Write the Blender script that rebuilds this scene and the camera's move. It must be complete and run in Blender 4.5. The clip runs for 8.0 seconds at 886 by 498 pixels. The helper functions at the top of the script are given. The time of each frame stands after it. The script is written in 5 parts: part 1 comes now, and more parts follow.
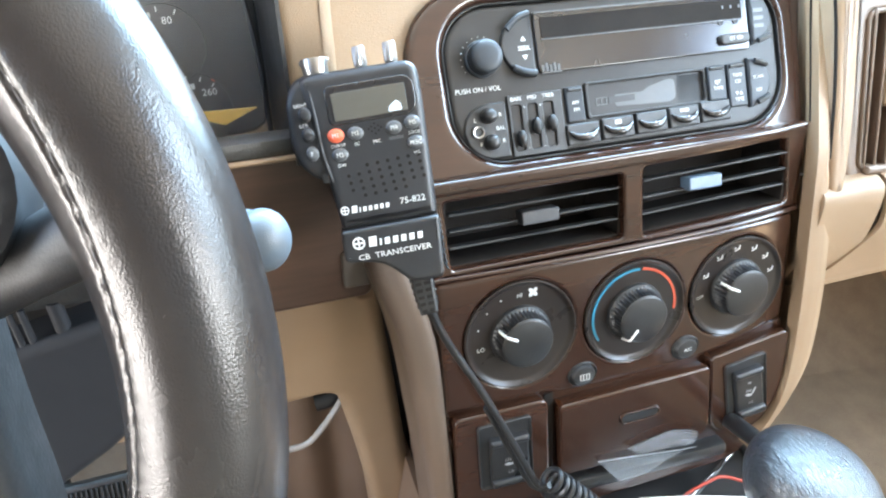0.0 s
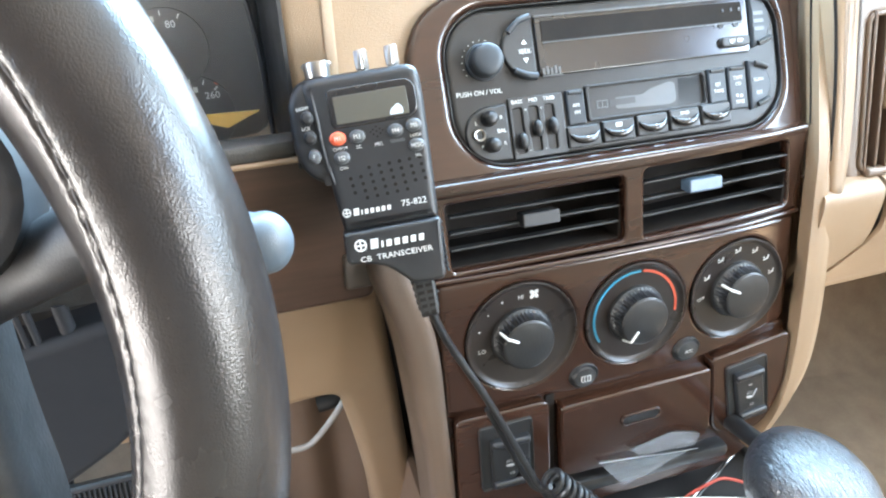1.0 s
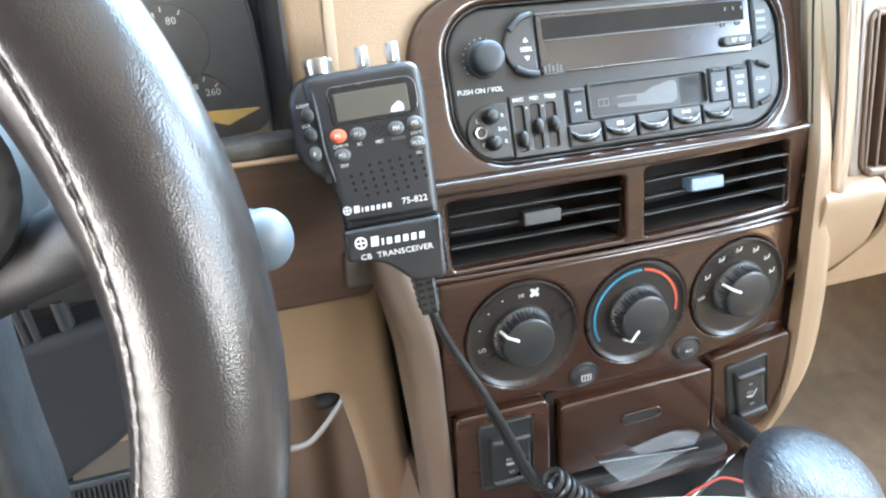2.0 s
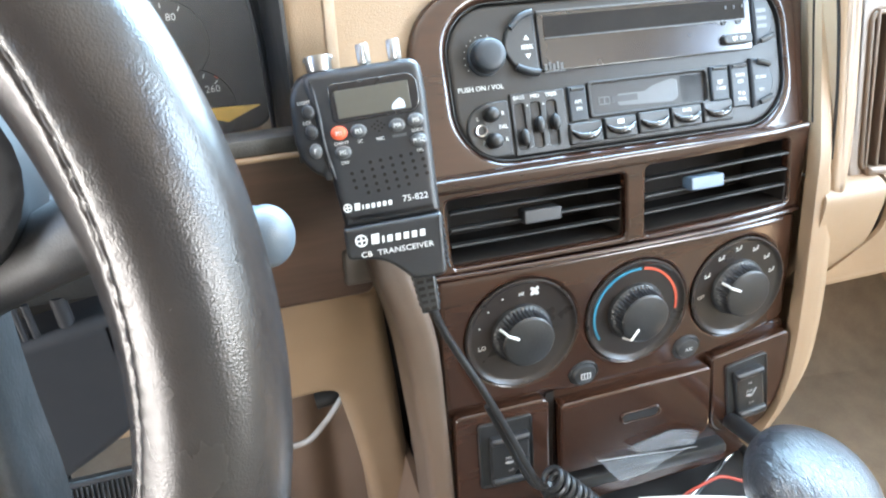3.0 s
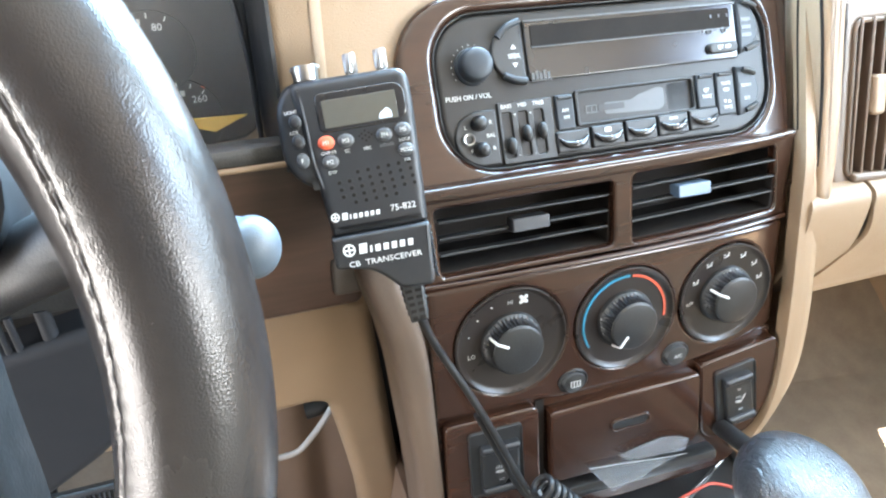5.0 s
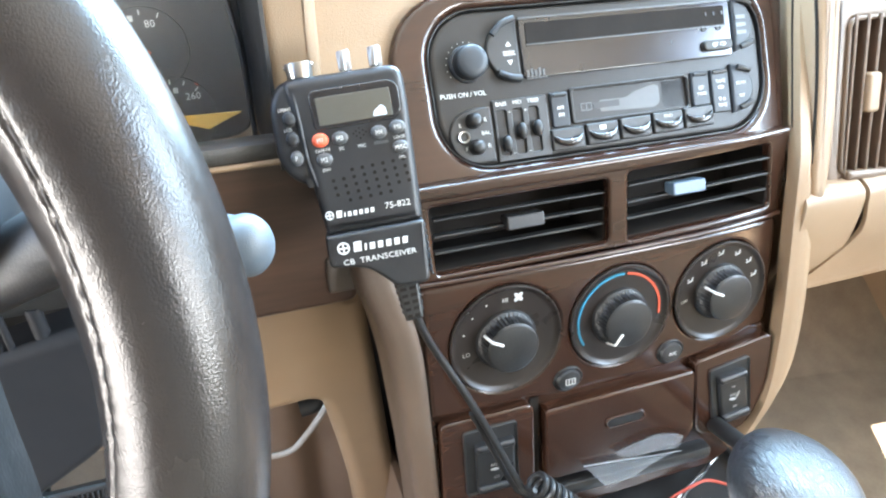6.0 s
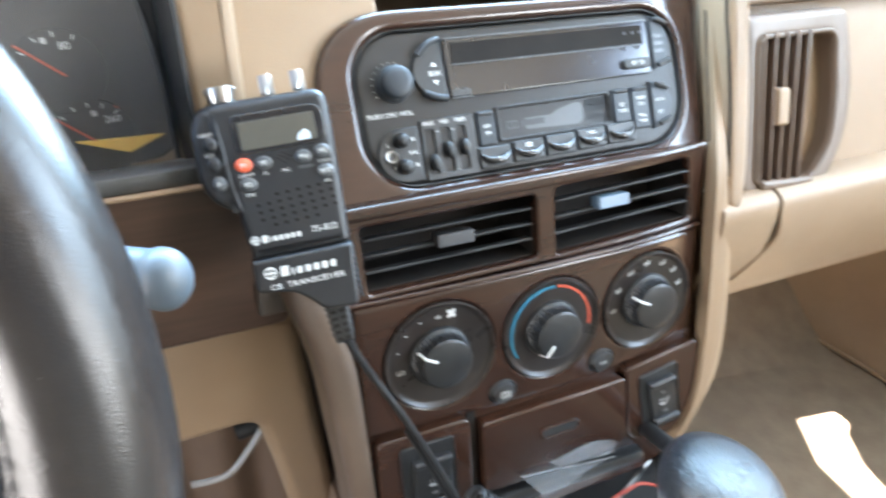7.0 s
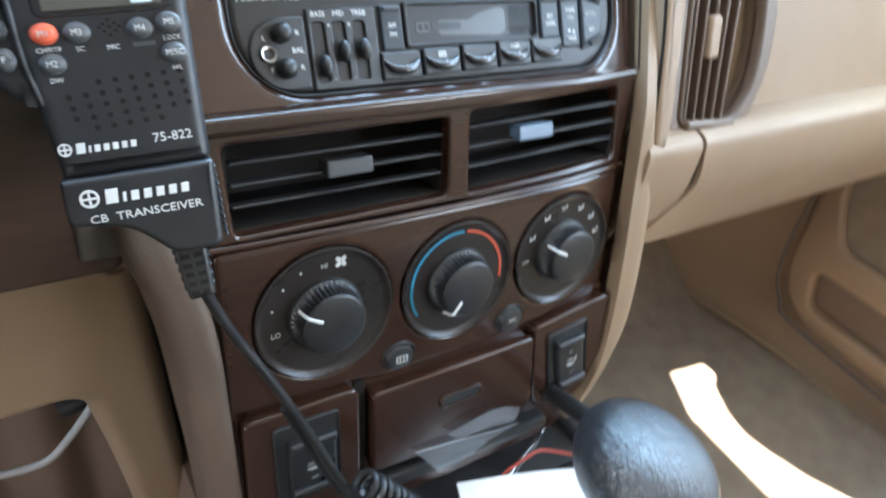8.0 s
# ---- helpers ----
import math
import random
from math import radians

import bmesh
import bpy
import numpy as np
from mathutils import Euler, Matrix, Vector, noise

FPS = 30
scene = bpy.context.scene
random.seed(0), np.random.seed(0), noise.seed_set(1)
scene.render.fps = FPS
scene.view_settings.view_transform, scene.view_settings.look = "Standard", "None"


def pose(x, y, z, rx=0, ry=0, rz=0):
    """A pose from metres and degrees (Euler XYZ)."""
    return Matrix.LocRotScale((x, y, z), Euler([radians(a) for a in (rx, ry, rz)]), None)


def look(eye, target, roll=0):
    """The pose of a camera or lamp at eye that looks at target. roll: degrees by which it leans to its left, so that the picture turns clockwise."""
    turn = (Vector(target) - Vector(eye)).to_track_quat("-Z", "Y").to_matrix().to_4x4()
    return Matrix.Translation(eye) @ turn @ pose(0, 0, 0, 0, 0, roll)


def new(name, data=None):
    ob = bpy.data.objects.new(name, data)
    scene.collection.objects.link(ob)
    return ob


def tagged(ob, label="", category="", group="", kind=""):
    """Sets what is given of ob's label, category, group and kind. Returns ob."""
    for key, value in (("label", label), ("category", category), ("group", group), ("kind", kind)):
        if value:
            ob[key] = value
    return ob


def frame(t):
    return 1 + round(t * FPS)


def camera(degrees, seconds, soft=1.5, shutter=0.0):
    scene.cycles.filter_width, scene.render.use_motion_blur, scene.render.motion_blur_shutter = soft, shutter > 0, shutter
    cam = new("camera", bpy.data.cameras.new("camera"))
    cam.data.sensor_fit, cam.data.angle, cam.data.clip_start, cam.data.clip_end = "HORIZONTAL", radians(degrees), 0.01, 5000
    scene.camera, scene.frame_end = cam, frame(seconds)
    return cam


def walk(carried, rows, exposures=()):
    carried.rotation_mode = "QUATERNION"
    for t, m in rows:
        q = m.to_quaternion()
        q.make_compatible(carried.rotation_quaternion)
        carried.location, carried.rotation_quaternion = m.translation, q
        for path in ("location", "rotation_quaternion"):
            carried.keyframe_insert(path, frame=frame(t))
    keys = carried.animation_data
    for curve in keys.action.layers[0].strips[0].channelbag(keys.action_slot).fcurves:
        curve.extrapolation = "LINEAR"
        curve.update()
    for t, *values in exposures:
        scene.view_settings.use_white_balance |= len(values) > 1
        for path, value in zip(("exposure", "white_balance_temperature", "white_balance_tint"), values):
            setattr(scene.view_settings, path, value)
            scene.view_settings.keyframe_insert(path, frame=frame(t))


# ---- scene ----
# the camera and its walk
cam = camera(64.96, 8.0, soft=2.1, shutter=0.75)
PATH = [
    (0, (-0.2419, -0.312, 0.2766), (0.2798, 1.2358, -0.8777), 0.67),
    (0.5, (-0.2418, -0.3122, 0.2762), (0.2771, 1.2364, -0.8782), 0.67),
    (1, (-0.2419, -0.3137, 0.2781), (0.2742, 1.2386, -0.8725), 0.53),
    (1.5, (-0.2414, -0.3135, 0.2777), (0.2741, 1.2387, -0.8733), 0.62),
    (3, (-0.2432, -0.3125, 0.2762), (0.2776, 1.2347, -0.8792), 1.00),
    (3.5, (-0.2416, -0.3111, 0.2757), (0.3137, 1.2396, -0.8589), 1.28),
    (4, (-0.2412, -0.3124, 0.2774), (0.2994, 1.2452, -0.8547), 0.83),
    (4.5, (-0.2419, -0.3125, 0.2769), (0.3045, 1.2426, -0.8559), 1.02),
    (6, (-0.241, -0.3115, 0.2764), (0.3195, 1.2308, -0.8669), 1.40),
    (6.5, (-0.2403, -0.3124, 0.2774), (0.3689, 1.2325, -0.8373), 2.00),
    (7, (-0.233, -0.3124, 0.2838), (0.4802, 1.1821, -0.8377), 3.05),
    (7.3, (-0.2238, -0.2924, 0.2713), (0.6408, 1.082, -0.8964), 6.51),
    (7.5, (-0.2132, -0.2722, 0.2608), (0.799, 1.039, -0.8601), 8.09),
    (7.7, (-0.2135, -0.2501, 0.239), (0.8654, 0.9457, -0.9468), 12.29),
    (7.8, (-0.2081, -0.2564, 0.2334), (0.7332, 1.0045, -1.0012), 9.36),
    (7.9, (-0.2152, -0.2456, 0.2265), (0.7899, 0.9812, -0.992), 11.10),
    (8, (-0.2153, -0.248, 0.2261), (0.8103, 0.9916, -0.962), 12.47),
]
walk(cam, [(t, look(eye, target, roll)) for t, eye, target, roll in PATH],
     exposures=((0.0, 5.46, 6740, 10), (6.5, 5.56, 6740, 10), (7.0, 5.2, 6620, 10), (7.5, 4.98, 6400, 10), (8.0, 4.6, 6380, 10)))

# ---- world, sun, window light ----
world = bpy.data.worlds.new("sky")
scene.world = world
world.use_nodes = True
wn = world.node_tree
sky = wn.nodes.new("ShaderNodeTexSky")
sky.sky_type = "NISHITA"
sky.sun_disc = False
sky.sun_elevation = radians(65)
sky.sun_rotation = radians(148)
wn.nodes["Background"].inputs["Strength"].default_value = 0.05
wn.links.new(sky.outputs["Color"], wn.nodes["Background"].inputs["Color"])

SUN_WAY = Vector((0.228, -0.36, 0.91)).normalized()
sun = new("sun", bpy.data.lights.new("sun", "SUN"))
sun.data.energy = 5.0
sun.data.angle = radians(0.5)
sun.data.color = (1.0, 0.95, 0.88)
sun.matrix_world = look(SUN_WAY * 6, (0, 0, 0))


def window_light(name, at, target, wide, high, power, colour):
    ob = new(name, bpy.data.lights.new(name, "AREA"))
    ob.data.shape = "RECTANGLE"
    ob.data.size, ob.data.size_y = wide, high
    ob.data.energy, ob.data.color = power, colour
    ob.matrix_world = look(at, target)
    return ob


window_light("windscreen_daylight", (0.0, 0.30, 0.53), (0.0, -0.6, 0.31), 1.6, 0.66, 4.4, (0.46, 0.74, 1.0))
window_light("driver_window_daylight", (-0.795, -0.23, 0.11), (-0.2, -0.25, 0.46), 0.40, 0.28, 0.32, (1.0, 0.97, 0.96))
window_light("passenger_window_daylight", (0.80, -0.30, 0.38), (0.0, -0.31, 0.16), 0.60, 0.52, 0.98, (0.62, 0.82, 1.0))
window_light("rear_side_window_daylight", (0.79, -1.24, 0.34), (0.0, -1.0, 0.80), 0.56, 0.50, 0.95, (0.92, 0.96, 1.0))


# ---- materials ----
def material(name, base, rough=0.5, metal=0.0, second=None, scale=20.0, mix=0.5, bump=0.0, bump_scale=400.0,
             coat=0.0, rough_var=0.0, stretch=(1, 1, 1), cells=False, spec=0.5):
    m = bpy.data.materials.new(name)
    m.use_nodes = True
    nt = m.node_tree
    bsdf = nt.nodes["Principled BSDF"]
    bsdf.inputs["Roughness"].default_value = rough
    bsdf.inputs["Metallic"].default_value = metal
    bsdf.inputs["Coat Weight"].default_value = coat
    bsdf.inputs["Coat Roughness"].default_value = 0.12
    bsdf.inputs["Specular IOR Level"].default_value = spec
    tc = nt.nodes.new("ShaderNodeTexCoord")
    mp = nt.nodes.new("ShaderNodeMapping")
    mp.inputs["Scale"].default_value = stretch
    nt.links.new(tc.outputs["Object"], mp.inputs["Vector"])
    second = second or tuple(c * 0.8 for c in base)
    n1 = nt.nodes.new("ShaderNodeTexNoise")
    n1.inputs["Scale"].default_value = scale
    n1.inputs["Detail"].default_value = 6
    nt.links.new(mp.outputs["Vector"], n1.inputs["Vector"])
    n2 = nt.nodes.new("ShaderNodeTexNoise")
    n2.inputs["Scale"].default_value = scale * 9
    n2.inputs["Detail"].default_value = 3
    nt.links.new(mp.outputs["Vector"], n2.inputs["Vector"])
    add = nt.nodes.new("ShaderNodeMath")
    add.operation = "MULTIPLY_ADD"
    add.inputs[1].default_value = 0.35
    nt.links.new(n2.outputs["Fac"], add.inputs[0])
    nt.links.new(n1.outputs["Fac"], add.inputs[2])
    ramp = nt.nodes.new("ShaderNodeMapRange")
    ramp.inputs["From Min"].default_value = 0.45
    ramp.inputs["From Max"].default_value = 0.9
    ramp.inputs["To Max"].default_value = mix * 2
    nt.links.new(add.outputs[0], ramp.inputs["Value"])
    mixer = nt.nodes.new("ShaderNodeMixRGB")
    mixer.inputs["Color1"].default_value = (*base, 1)
    mixer.inputs["Color2"].default_value = (*second, 1)
    nt.links.new(ramp.outputs["Result"], mixer.inputs["Fac"])
    nt.links.new(mixer.outputs["Color"], bsdf.inputs["Base Color"])
    if rough_var:
        rr = nt.nodes.new("ShaderNodeMapRange")
        rr.inputs["From Min"].default_value = 0.3
        rr.inputs["From Max"].default_value = 0.7
        rr.inputs["To Min"].default_value = rough - rough_var
        rr.inputs["To Max"].default_value = rough + rough_var
        nt.links.new(n1.outputs["Fac"], rr.inputs["Value"])
        nt.links.new(rr.outputs["Result"], bsdf.inputs["Roughness"])
    if bump:
        if cells:
            t = nt.nodes.new("ShaderNodeTexVoronoi")
            t.feature = "DISTANCE_TO_EDGE"
            height = t.outputs["Distance"]
        else:
            t = nt.nodes.new("ShaderNodeTexNoise")
            t.inputs["Detail"].default_value = 3
            height = t.outputs["Fac"]
        t.inputs["Scale"].default_value = bump_scale
        nt.links.new(mp.outputs["Vector"], t.inputs["Vector"])
        b = nt.nodes.new("ShaderNodeBump")
        b.inputs["Strength"].default_value = bump
        b.inputs["Distance"].default_value = 0.001
        nt.links.new(height, b.inputs["Height"])
        nt.links.new(b.outputs["Normal"], bsdf.inputs["Normal"])
    return m


def creased(m, stretch, turn, strength):
    """Long soft creases over a material's fine grain."""
    nt = m.node_tree
    bsdf = nt.nodes["Principled BSDF"]
    grain = bsdf.inputs["Normal"].links[0].from_node
    tc = nt.nodes.new("ShaderNodeTexCoord")
    mp = nt.nodes.new("ShaderNodeMapping")
    mp.inputs["Rotation"].default_value = (0, 0, radians(turn))
    mp.inputs["Scale"].default_value = stretch
    nt.links.new(tc.outputs["Object"], mp.inputs["Vector"])
    n = nt.nodes.new("ShaderNodeTexNoise")
    n.inputs["Scale"].default_value = 1.0
    n.inputs["Detail"].default_value = 4
    n.inputs["Distortion"].default_value = 1.2
    nt.links.new(mp.outputs["Vector"], n.inputs["Vector"])
    b = nt.nodes.new("ShaderNodeBump")
    b.inputs["Strength"].default_value = strength
    b.inputs["Distance"].default_value = 0.0012
    nt.links.new(n.outputs["Fac"], b.inputs["Height"])
    nt.links.new(b.outputs["Normal"], grain.inputs["Normal"])


# faint pale veil in the lens colour stands for glare, besides dust
VEILED_LENS = material("veiled_clear_plastic", (0.75, 0.74, 0.72), 0.3, scale=30, rough_var=0.1)
VEILED_LENS.node_tree.nodes["Principled BSDF"].inputs["Alpha"].default_value = 0.06
WOOD = material("dark_brown_trim", (0.038, 0.0165, 0.0100), 0.19, second=(0.022, 0.0098, 0.0063), scale=9, mix=0.5,
                bump=0.03, bump_scale=900, coat=0.30, rough_var=0.05, stretch=(0.5, 3, 3), spec=0.38)
WOOD_PALE = material("brown_wood_trim", (0.085, 0.047, 0.031), 0.34, second=(0.048, 0.026, 0.017), scale=7, mix=0.7,
                     bump=0.05, bump_scale=700, coat=0.15, rough_var=0.06, stretch=(0.4, 3, 4))
BLANK = material("grey_brown_plastic", (0.10, 0.080, 0.066), 0.45, second=(0.075, 0.06, 0.05), scale=12, bump=0.2, bump_scale=1400)
TAN = material("tan_grained_plastic", (0.262, 0.176, 0.108), 0.46, second=(0.226, 0.149, 0.090), scale=6, mix=0.5,
               bump=0.35, bump_scale=1400, rough_var=0.07)
# tan plastic with shade put into its colour; also serves slats and scuff
TAN_SHADED = material("shaded_tan_plastic", (0.145, 0.096, 0.066), 0.46, second=(0.12, 0.078, 0.053), scale=8, mix=0.5,
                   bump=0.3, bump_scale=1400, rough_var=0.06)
# brown side plastic, its colour darkened further for the shade beside the bolster
SIDE_SHADED = material("shaded_brown_side_plastic", (0.108, 0.073, 0.052), 0.5, second=(0.088, 0.060, 0.043), scale=10, mix=0.5,
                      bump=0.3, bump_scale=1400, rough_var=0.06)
BLACK = material("black_plastic", (0.015, 0.015, 0.016), 0.42, second=(0.023, 0.0225, 0.0225), scale=30, mix=0.5,
                 bump=0.2, bump_scale=1800, rough_var=0.08)
BLACK_SOFT = material("black_rubber", (0.010, 0.010, 0.011), 0.38, second=(0.018, 0.018, 0.018), scale=60, bump=0.2,
                      bump_scale=900)
GLOSS = material("black_gloss_plastic", (0.016, 0.015, 0.016), 0.16, second=(0.022, 0.02, 0.02), scale=14,
                 rough_var=0.06, coat=0.3)
RADIO = material("charcoal_radio_plastic", (0.021, 0.019, 0.018), 0.36, second=(0.027, 0.025, 0.024), scale=16,
                 bump=0.15, bump_scale=2200, rough_var=0.07, spec=0.3)
# charcoal keys; the faint blue in the colour stands for reflected sky
KEY = material("sky_tinted_charcoal_key", (0.036, 0.041, 0.047), 0.42, second=(0.027, 0.030, 0.035), scale=20, rough_var=0.05, spec=0.3)
LEDGE = material("worn_black_ledge_plastic", (0.060, 0.058, 0.056), 0.42, second=(0.035, 0.034, 0.033), scale=60, bump=0.4, bump_scale=900, rough_var=0.1)
# dark brown of the duct interiors
DUCT = material("dark_brown_duct", (0.022, 0.019, 0.017), 0.9, second=(0.016, 0.014, 0.013), scale=40, spec=0.1)
DIAL = material("dark_brown_dial_plastic", (0.016, 0.0125, 0.0115), 0.30, second=(0.022, 0.017, 0.015), scale=30, bump=0.1,
                bump_scale=2000, rough_var=0.05, spec=0.4)
CHARCOAL = material("charcoal_satin_plastic", (0.013, 0.0135, 0.015), 0.42, second=(0.019, 0.019, 0.021), scale=25,
                    bump=0.1, bump_scale=1600, rough_var=0.08)
LEATHER = material("black_leather", (0.016, 0.0135, 0.013), 0.23, second=(0.022, 0.019, 0.018), scale=40, mix=0.5,
                   bump=0.15, bump_scale=2000, rough_var=0.05, stretch=(1, 1, 0.75), spec=0.42)
LEATHER_KNOB = material("creased_black_leather", (0.012, 0.013, 0.016), 0.30, second=(0.020, 0.021, 0.024), scale=30,
                        bump=0.45, bump_scale=850, rough_var=0.06, stretch=(1.4, 1, 1), cells=True, coat=0.65, spec=0.8)
creased(LEATHER_KNOB, (650.0, 90.0, 160.0), 10, 0.8)
shine = LEATHER_KNOB.node_tree.nodes["Principled BSDF"]
shine.inputs["Coat Roughness"].default_value = 0.3
LEATHER_KNOB.node_tree.links.new(shine.inputs["Normal"].links[0].from_socket, shine.inputs["Coat Normal"])
COVER = material("worn_grey_rubber_cover", (0.026, 0.0255, 0.026), 0.5, second=(0.014, 0.014, 0.0145), scale=55, mix=0.7, bump=0.2, bump_scale=700,
                 rough_var=0.1, spec=0.25)
THREAD = material("dark_thread", (0.085, 0.08, 0.08), 0.8, bump=0.3, bump_scale=2000)
GREY = material("blue_grey_plastic", (0.018, 0.019, 0.022), 0.5, second=(0.014, 0.015, 0.018), scale=20, bump=0.1,
                bump_scale=1500, rough_var=0.08, spec=0.25)
STALK = material("light_grey_plastic", (0.080, 0.100, 0.122), 0.45, second=(0.068, 0.084, 0.10), scale=18, bump=0.15,
                 bump_scale=1500)
CARPET = material("taupe_carpet", (0.225, 0.176, 0.131), 0.95, second=(0.175, 0.134, 0.098), scale=30, mix=0.5, bump=0.6,
                  bump_scale=700, spec=0.1)
CHROME = material("bright_chrome", (0.34, 0.325, 0.31), 0.28, metal=1.0, scale=30, mix=0.2)
STEEL = material("brushed_steel", (0.6, 0.59, 0.57), 0.3, metal=1.0, scale=60, mix=0.4)
VENT_FRAME = material("light_brown_gloss_trim", (0.130, 0.086, 0.057), 0.52, second=(0.100, 0.066, 0.044), scale=8, mix=0.5, coat=0.06, rough_var=0.06, stretch=(3, 3, 0.5))
DIM_INK = material("grey_white_print", (0.48, 0.48, 0.47), 0.6, second=(0.38, 0.38, 0.37), scale=90, mix=0.4)
# the tab's blue is a window reflection put into the base colour
TAB_SKY_TINT = material("sky_tinted_tab_plastic", (0.10, 0.152, 0.213), 0.38, second=(0.08, 0.12, 0.17), scale=20)
FADED_INK = material("faded_grey_print", (0.30, 0.30, 0.30), 0.6, second=(0.2, 0.2, 0.2), scale=90, mix=0.4)
WHITE_INK = material("white_print", (0.64, 0.65, 0.64), 0.6, second=(0.5, 0.51, 0.5), scale=90, mix=0.3)
RED = material("orange_red_button", (0.75, 0.13, 0.06), 0.4, second=(0.6, 0.09, 0.04), scale=40, mix=0.3)
RED_PRINT = material("red_print", (0.42, 0.06, 0.025), 0.5, scale=80, mix=0.2)
BLUE_PRINT = material("blue_print", (0.015, 0.16, 0.25), 0.5, scale=80, mix=0.2)
BUTTON = material("smoke_grey_button", (0.060, 0.063, 0.066), 0.34, second=(0.075, 0.078, 0.082), scale=40, mix=0.4)
LCD = material("grey_green_lcd", (0.085, 0.080, 0.066), 0.25, second=(0.072, 0.068, 0.056), scale=20, mix=0.4)
PALE = material("pale_blue_highlight_label", (0.55, 0.64, 0.72), 0.4, scale=30, mix=0.2)
PAPER = material("white_paper", (0.80, 0.80, 0.79), 0.8, second=(0.72, 0.73, 0.73), scale=25, mix=0.4, bump=0.1,
                 bump_scale=500)
WIRE_RED = material("red_wire_insulation", (0.42, 0.07, 0.05), 0.4, scale=60)
WIRE_GREY = material("pale_grey_cable", (0.28, 0.265, 0.25), 0.5, scale=60)
GOLD = material("amber_gleam_and_print", (0.90, 0.58, 0.14), 0.35, second=(0.8, 0.48, 0.08), scale=30)
HEADLINER = material("tan_headliner", (0.46, 0.385, 0.305), 0.9, scale=20, bump=0.5, bump_scale=900)
ASPHALT = material("asphalt", (0.10, 0.098, 0.095), 0.9, second=(0.07, 0.07, 0.07), scale=3, bump=0.5, bump_scale=120)
SEAT = material("tan_stand_in_cloth", (0.25, 0.178, 0.115), 0.9, scale=30, bump=0.4, bump_scale=900, spec=0.1)
# see-through pale colour for the sheets that stand in for a reflection
REFLECTION_SHEET = material("cloudy_reflection_sheet", (0.32, 0.35, 0.39), 0.22, second=(0.24, 0.26, 0.29), scale=40, rough_var=0.1)
REFLECTION_SHEET.node_tree.nodes["Principled BSDF"].inputs["Alpha"].default_value = 0.30


# ---- mesh helpers ----
from mathutils.geometry import tessellate_polygon


def finish(bm, sharp=38.0):
    bmesh.ops.remove_doubles(bm, verts=bm.verts, dist=1e-6)
    bmesh.ops.recalc_face_normals(bm, faces=bm.faces)
    for f in bm.faces:
        f.smooth = True
    limit = radians(sharp)
    for e in bm.edges:
        if len(e.link_faces) == 2 and e.calc_face_angle(0.0) > limit:
            e.smooth = False


def part(name, bm, mat, parent, label="", at=None, sharp=38.0):
    """Links bm as one mesh object under a thing or a part."""
    finish(bm, sharp)
    me = bpy.data.meshes.new(name)
    bm.to_mesh(me)
    bm.free()
    me.materials.append(mat)
    ob = new(name, me)
    ob.parent = parent
    if at is not None:
        ob.matrix_local = at
    if label:
        ob["label"] = label
    return ob


def share(ob, at, parent=None):
    """Another part on the same mesh."""
    twin = ob.copy()
    scene.collection.objects.link(twin)
    twin.parent = parent or ob.parent
    twin.matrix_local = at
    return twin


def thing(name, m, label, category, group="", kind=""):
    ob = new(name)
    ob.empty_display_size = 0.02
    ob.matrix_world = m
    return tagged(ob, label, category, group, kind)


def rrect(x0, z0, x1, z1, r, seg=6):
    """A rectangle with rounded corners; r one radius or four (bottom left, bottom right, top right, top left)."""
    rs = r if isinstance(r, tuple) else (r,) * 4
    out = []
    for (cx, cz, sx, sz, a0), q in zip(((x0, z0, 1, 1, 180), (x1, z0, -1, 1, 270), (x1, z1, -1, -1, 0), (x0, z1, 1, -1, 90)), rs):
        for k in range(seg + 1):
            a = radians(a0 + 90 * k / seg)
            out.append((cx + sx * q + q * math.cos(a), cz + sz * q + q * math.sin(a)))
    return out


def circle(cx, cz, r, n=40, rz=None):
    rz = rz or r
    return [(cx + r * math.cos(2 * math.pi * k / n), cz + rz * math.sin(2 * math.pi * k / n)) for k in range(n)]


def rounded(points, r, seg=4):
    """A polygon with its corners rounded by r (one number, or one for each corner)."""
    out, n = [], len(points)
    for i, p in enumerate(points):
        q = r[i] if isinstance(r, (list, tuple)) else r
        p, a, b = Vector(p), Vector(points[i - 1]), Vector(points[(i + 1) % n])
        da, db = (a - p), (b - p)
        q = min(q, da.length * 0.48, db.length * 0.48)
        s, e = p + da.normalized() * q, p + db.normalized() * q
        for k in range(seg + 1):
            t = k / seg
            out.append(tuple((1 - t) ** 2 * s + 2 * t * (1 - t) * p + t * t * e))
    return out


def area2(loop):
    return sum(a[0] * b[1] - b[0] * a[1] for a, b in zip(loop, loop[1:] + loop[:1]))


def shrink(loop, d):
    """The loop moved by d to its left-hand side (inwards when it runs anticlockwise)."""
    n, out = len(loop), []
    for i in range(n):
        a, p, b = Vector(loop[i - 1]), Vector(loop[i]), Vector(loop[(i + 1) % n])
        u, v = (p - a), (b - p)
        if u.length < 1e-9 or v.length < 1e-9:
            out.append(tuple(p))
            continue
        u.normalize(), v.normalize()
        nu, nv = Vector((-u.y, u.x)), Vector((-v.y, v.x))
        m = nu + nv
        m = m / max(m.length_squared / 2, 0.35) if m.length > 1e-6 else nu
        out.append(tuple(p + m * d))
    return out


def tidy(loop):
    out = []
    for p in loop:
        if not out or (Vector(p) - Vector(out[-1])).length > 1e-6:
            out.append(p)
    if (Vector(out[0]) - Vector(out[-1])).length < 1e-6:
        out.pop()
    return out


